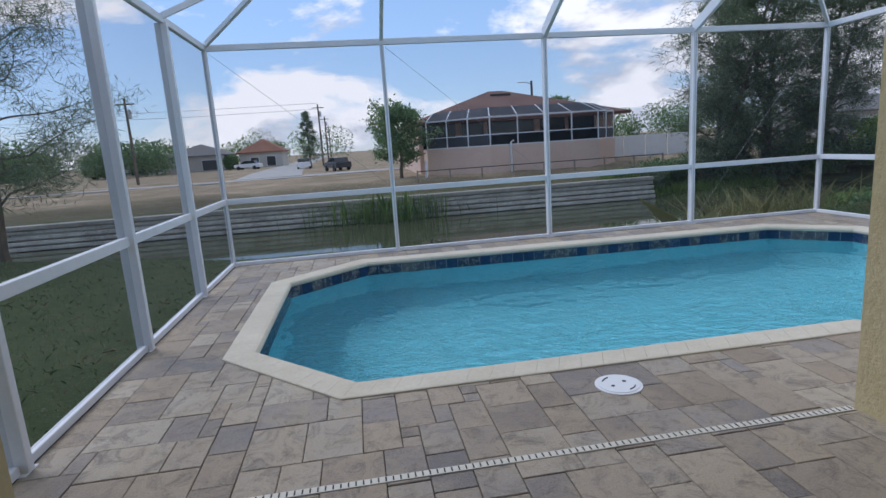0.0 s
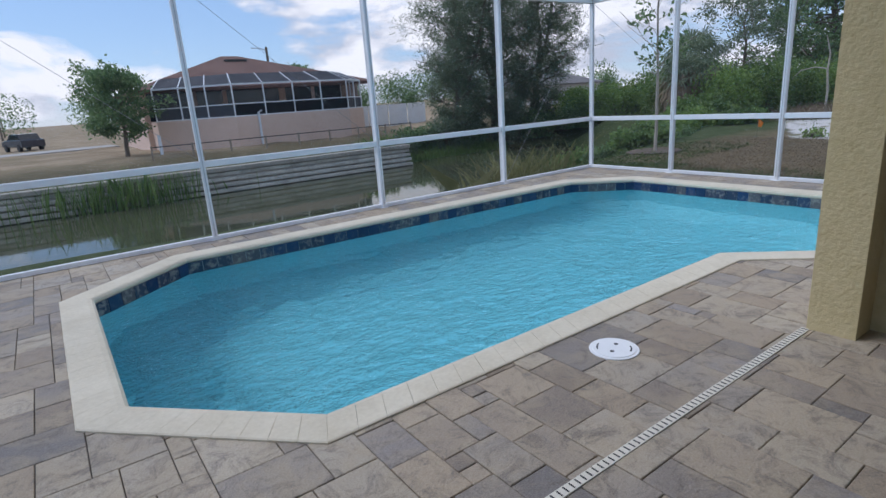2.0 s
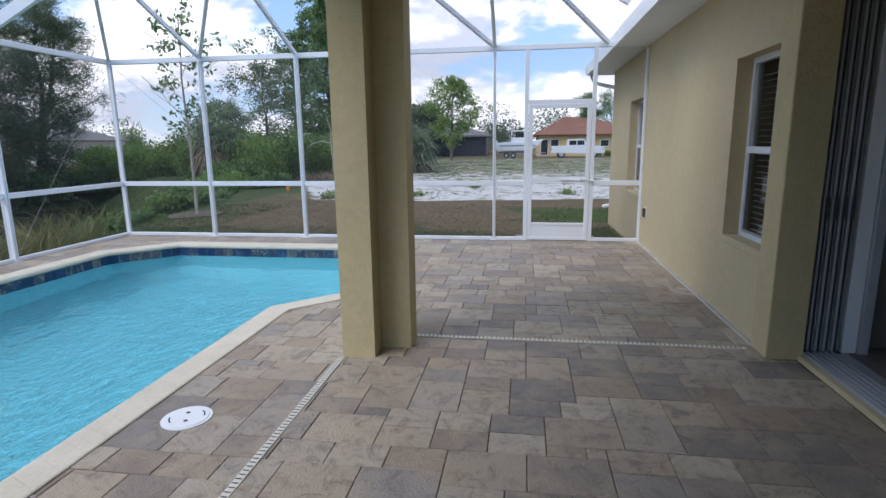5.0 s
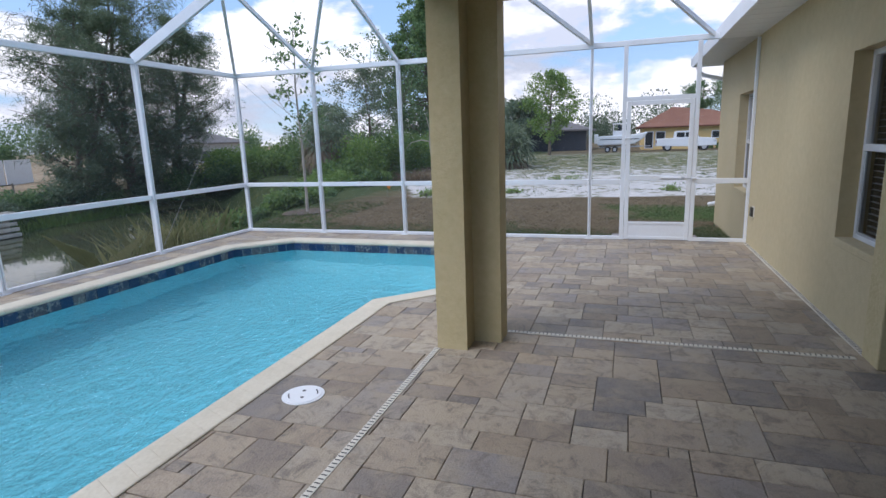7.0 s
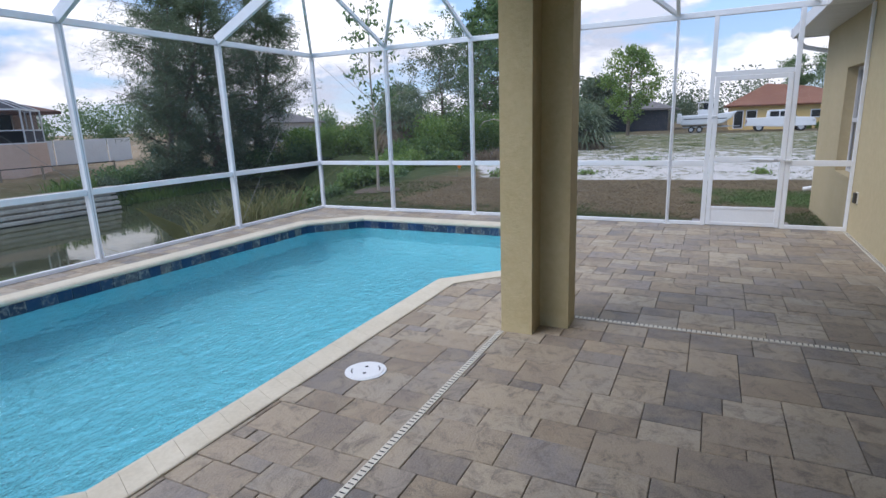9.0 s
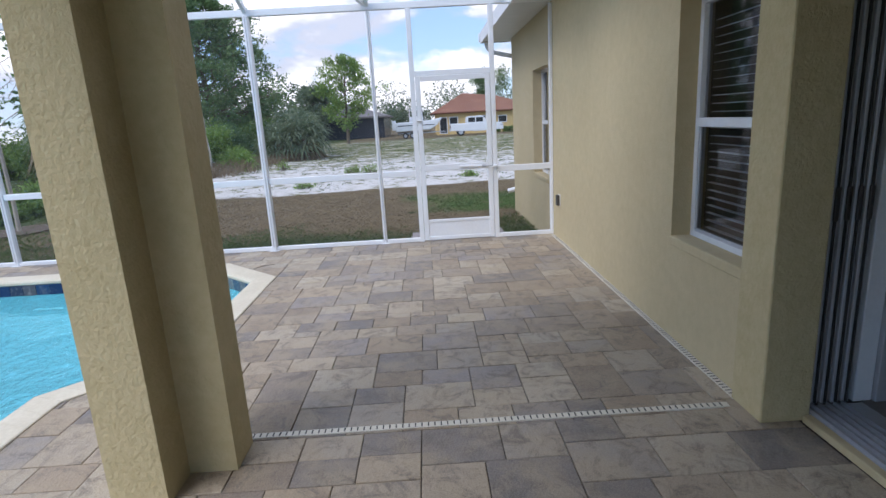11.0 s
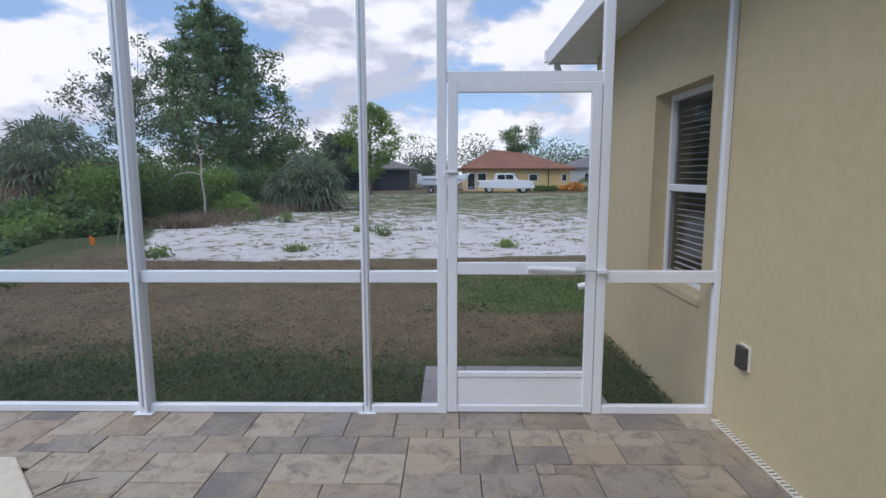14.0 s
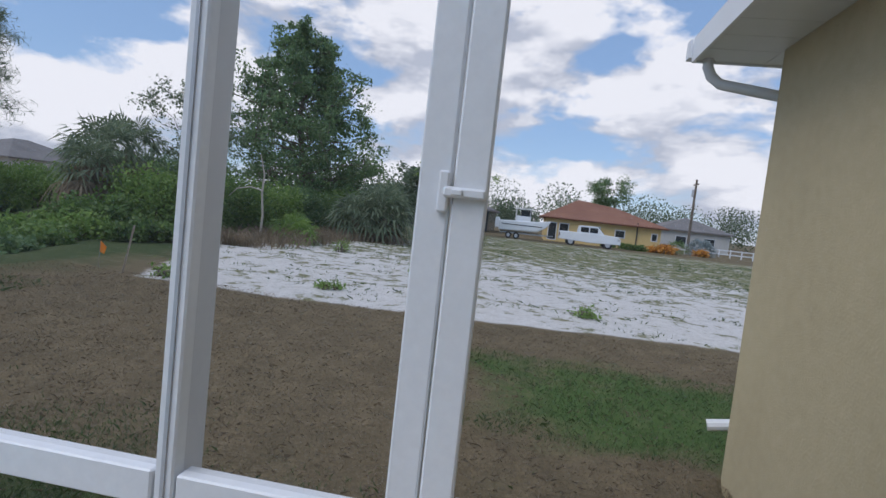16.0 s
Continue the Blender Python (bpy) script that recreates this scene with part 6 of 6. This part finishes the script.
# ---------------------------------------------------------------- vehicles
def wheel(parent, x, y, z, r=0.38, w=0.26):
    t = bmesh.new()
    bmesh.ops.create_cone(t, cap_ends=True, segments=20, radius1=r, radius2=r, depth=w, matrix=Matrix.Translation((x, y, z)) @ Matrix.Rotation(math.pi / 2, 4, "Y"))
    tyre = under(part("tyre", t, M_BLACK_RUBBER, None), parent)
    t = bmesh.new()
    bmesh.ops.create_cone(t, cap_ends=True, segments=16, radius1=r * 0.58, radius2=r * 0.58, depth=w + 0.03, matrix=Matrix.Translation((x, y, z)) @ Matrix.Rotation(math.pi / 2, 4, "Y"))
    under(part("rim", t, M_GREY_METAL, None), parent)


def side_profile(pts, x0, x1, bevel=0.05):
    """A body from its side outline (y, z), between two x planes, with softened edges."""
    bm = bmesh.new()
    a = [bm.verts.new((x0, y, z)) for y, z in pts]
    b = [bm.verts.new((x1, y, z)) for y, z in pts]
    bm.faces.new(a)
    bm.faces.new(b[::-1])
    k_ = len(pts)
    for i in range(k_):
        j = (i + 1) % k_
        bm.faces.new((a[i], b[i], b[j], a[j]))
    bmesh.ops.recalc_face_normals(bm, faces=bm.faces[:])
    bmesh.ops.bevel(bm, geom=bm.edges[:], offset=bevel, segments=2, affect="EDGES", profile=0.6, clamp_overlap=True)
    return bm


tz = float(ground_z(57, -4)) 
truck = thing("pickup_truck", "white crew-cab pickup truck parked beside the yellow house", "truck", (57, -4.2, tz))
Y = lambda v: -1.4 - v
under(part("body", side_profile([(Y(0), tz + 0.55), (Y(0), tz + 1.28), (Y(1.9), tz + 1.30), (Y(4.2), tz + 1.30), (Y(5.5), tz + 1.24), (Y(5.78), tz + 1.05), (Y(5.82), tz + 0.5), (Y(3), tz + 0.42)], 56.1, 57.9), M_CAR_WHITE, None), truck)
under(part("cab", side_profile([(Y(1.75), tz + 1.25), (Y(1.85), tz + 1.92), (Y(2.1), tz + 2.0), (Y(3.55), tz + 2.0), (Y(4.3), tz + 1.28)], 56.2, 57.8), M_CAR_WHITE, None), truck)
for y0_, y1_ in ((2.0, 2.75), (2.85, 3.6)):
    under(part("side_window", box(56.17, 56.22, Y(y1_), Y(y0_), tz + 1.38, tz + 1.85), M_TINTED, None), truck)
under(part("windscreen", beam((57, Y(4.24), tz + 1.34), (57, Y(3.66), tz + 1.94), 1.45, 0.05, (0, -1, 1)), M_TINTED, None), truck)
for yy in (1.15, 4.65):
    for xx in (56.25, 57.75):
        wheel(truck, xx, Y(yy), tz + 0.40, 0.42)
for yy, zz in ((0.0, 0.95), (5.76, 0.85)):
    under(part("bumper", box(56.15, 57.85, Y(yy) - 0.06, Y(yy) + 0.06, tz + 0.5, tz + 0.68, 0.02), M_GREY_METAL, None), truck)
under(part("tail_light", box(56.05, 56.16, Y(0.06), Y(-0.02), tz + 0.85, tz + 1.12), M_SHINGLE_RED, None), truck)
under(part("headlight", box(56.08, 56.2, Y(5.72), Y(5.5), tz + 0.85, tz + 1.02), M_GREY_METAL, None), truck)

truck.scale, truck.location.y = (0.92, 0.92, 0.94), -4.35
bz = tz
boat = thing("motor_boat", "white centre-console motor boat with a hard top", "boat", (57, 1.8, bz + 0.6))
B = lambda v: 4.9 - v
under(part("hull", side_profile([(B(0), bz + 0.72), (B(0), bz + 1.75), (B(4.2), bz + 1.88), (B(6.0), bz + 2.1), (B(5.4), bz + 1.35), (B(4.4), bz + 0.82)], 56.0, 58.0, 0.12), M_CAR_WHITE, None), boat)
under(part("stripe", box(55.985, 56.02, B(5.0), B(0.3), bz + 1.34, bz + 1.42), M_CAR_DARK, None), boat)
under(part("console", box(56.45, 57.55, B(3.6), B(1.9), bz + 1.5, bz + 2.35, 0.06, 2), M_CAR_WHITE, None), boat)
under(part("windshield", box(56.47, 57.53, B(3.62), B(2.4), bz + 2.30, bz + 2.98), M_TINTED, None), boat)
under(part("hard_top", box(56.3, 57.7, B(3.7), B(1.7), bz + 3.05, bz + 3.15, 0.03), M_CAR_WHITE, None), boat)
for yy in (1.85, 3.5):
    for xx in (56.4, 57.6):
        under(part("top_leg", tube([(xx, B(yy), bz + 1.55), (xx, B(yy), bz + 3.06)], 0.035, 6), M_CAR_WHITE, None), boat)
under(part("outboard_motor", box(56.75, 57.25, B(0), B(-0.5), bz + 0.9, bz + 2.0, 0.08, 2), M_CAR_WHITE, None), boat)
trailer = thing("boat_trailer", "grey metal boat trailer", "trailer", (57, 1.8, bz))
for xx in (56.35, 57.65):
    under(part("rail", beam((xx, B(0.2), bz + 0.6), (xx, B(5.2), bz + 0.6), 0.1, 0.12), M_GREY_METAL, None), trailer)
    for yy in (1.2, 2.1):
        wheel(trailer, xx - 0.2 if xx < 57 else xx + 0.2, B(yy), bz + 0.34, 0.34, 0.22)
    under(part("bunk", beam((xx, B(0.2), bz + 0.70), (xx, B(4.6), bz + 0.70), 0.12, 0.1), M_WOOD, None), trailer)
under(part("tongue", beam((57, B(5.2), bz + 0.6), (57, B(6.4), bz + 0.6), 0.1, 0.1), M_GREY_METAL, None), trailer)

boat.scale, boat.location.y = (1, 0.78, 0.87), 1.25
trailer.scale, trailer.location.y = (1, 0.78, 0.9), 1.25


def car(at, yaw, paint, label):
    z = float(ground_z(*at))
    c = thing("car", label, "car", (*at, z))
    for nm, bm, m_ in (("body", side_profile([(-2.2, 0.35), (-2.2, 0.95), (-1.2, 1.0), (1.1, 0.98), (2.15, 0.85), (2.2, 0.4)], -0.88, 0.88), paint),
                       ("cabin", side_profile([(-1.7, 0.95), (-1.3, 1.45), (0.3, 1.48), (1.2, 0.97)], -0.78, 0.78), M_TINTED)):
        part(nm, bm, m_, c)
    for yy in (-1.35, 1.4):
        for xx in (-0.8, 0.8):
            t = bmesh.new()
            bmesh.ops.create_cone(t, cap_ends=True, segments=16, radius1=0.33, radius2=0.33, depth=0.22, matrix=Matrix.Translation((xx, yy, 0.33)) @ Matrix.Rotation(math.pi / 2, 4, "Y"))
            part("wheel", t, M_BLACK_RUBBER, c)
    c.rotation_euler[2] = radians(yaw)
    return c


car((-2.0, 62.0), 20, M_CAR_DARK, "dark blue car parked beside the road")
car((-7.0, 78.0), 5, M_CAR_WHITE, "white car parked down the road")
car((-34.0, 50.5), 88, M_CAR_DARK, "dark car on the narrow road")
car((-18.0, 98.0), 80, M_CAR_WHITE, "white van parked by the far houses")


# ---------------------------------------------------------------- poles, wires, garden plants
def pole(at, h, label, arm=True):
    z = float(ground_z(*at))
    p = thing("utility_pole", label, "utility pole", (*at, z), "utility poles")
    part("shaft", tube([(0, 0, -0.2), (0.02, 0, h * 0.5), (0, 0, h)], [0.16, 0.14, 0.11], 8), M_BARK, p)
    if arm:
        part("crossarm", box(-0.9, 0.9, -0.06, 0.06, h - 0.6, h - 0.48), M_BARK, p)
        part("transformer", tube([(0.25, 0.1, h - 1.9), (0.25, 0.1, h - 1.1)], 0.2, 10), M_GREY_METAL, p)
    else:
        part("lamp_arm", tube([(0, 0, h - 0.3), (-0.6, 0, h - 0.1), (-1.4, 0, h - 0.1)], 0.04, 6), M_GREY_METAL, p)
    return p


pole((17.6, 53.0), 7.6, "grey wooden utility pole behind the peach house", False)
for x, y, h in ((-5.0, 90, 9.5), (-5.5, 120, 9.5), (-6.5, 160, 9.5), (-22.0, 60, 8.5)):
    pole((x, y), h, "wooden utility pole along the road")
pole((70.0, -16.4), 8.2, "wooden utility pole beyond the yellow house")
wires = thing("power_lines", "thin dark power lines between the poles", "power line", (-40, 75, 8))
for dz in (0.0, 0.9):
    pts = [(-5 - 18.0 * i, 90 - 2.0 * i, 9.2 - dz - 0.35 * math.sin(math.pi * (i % 3) / 3)) for i in range(10)]
    under(part("wire", tube(pts, 0.025, 4), M_CABLE, None), wires)
tree("slash_pine", (80.0, -8.2), 7.9, 3.6, 0.2, M_OAK, "tall flat-topped pine behind the yellow house", limbs=14, twigs=5, leaves=70, leaf=0.35, aspect=0.25, low=0.62, shape="flat", lift=0.2, spread=0.55, seed=301)
tree("small_tree", (64.0, 13.0), 5.5, 2.6, 0.15, M_NEEDLE, "dark tree beside the screened house", limbs=14, twigs=5, leaves=80, leaf=0.4, low=0.25, spread=0.7, seed=302)
tree("small_tree", (20.5, 54.0), 6.0, 2.4, 0.15, M_OAK, "dark tree behind the peach house roof", limbs=14, twigs=5, leaves=80, leaf=0.35, low=0.3, spread=0.6, seed=303)
tree("australian_pine", (-6.5, 84.0), 8.5, 1.6, 0.15, M_NEEDLE, "narrow dark conifer beside the road", limbs=24, twigs=4, leaves=40, leaf=0.4, aspect=0.2, low=0.15, shape="cone", lift=0.2, spread=0.5, seed=304)
palm((66.5, -16.8), 0.5, 34, 2.0, "silvery blue fan palm in the front garden", 310, 0, "silver_palm", M_SILVER)
palm((63.0, -13.6), 0.6, 18, 1.4, "small green garden palm", 311, 0, "garden_palm", M_BUSH)
for i, (x, y, h, m_) in enumerate(((61.6, -11.2, 0.9, M_CROTON), (61.4, -12.2, 1.0, M_CROTON), (64.8, -16.4, 0.7, M_CROTON), (61.9, -8.6, 0.6, M_BUSH), (61.9, -6.9, 0.5, M_BUSH), (61.9, -9.8, 0.6, M_BUSH))):
    bush((x, y), 0.8, 0.8, h, m_, "orange croton shrub by the yellow house" if m_ is M_CROTON else "small clipped green shrub by the yellow house", 700, 0.2, 320 + i, "garden_shrub", "garden shrubs")
gd = thing("fence", "pale low fence by the far garden", "fence", (72, -18, -0.2))
for i in range(8):
    under(part("post", box(71.95, 72.05, -24 + i * 1.2, -23.9 + i * 1.2, -0.4, 0.75), M_WHITE, None), gd)
for z in (0.15, 0.6):
    under(part("rail", box(71.96, 72.04, -24, -15.5, z, z + 0.1), M_WHITE, None), gd)
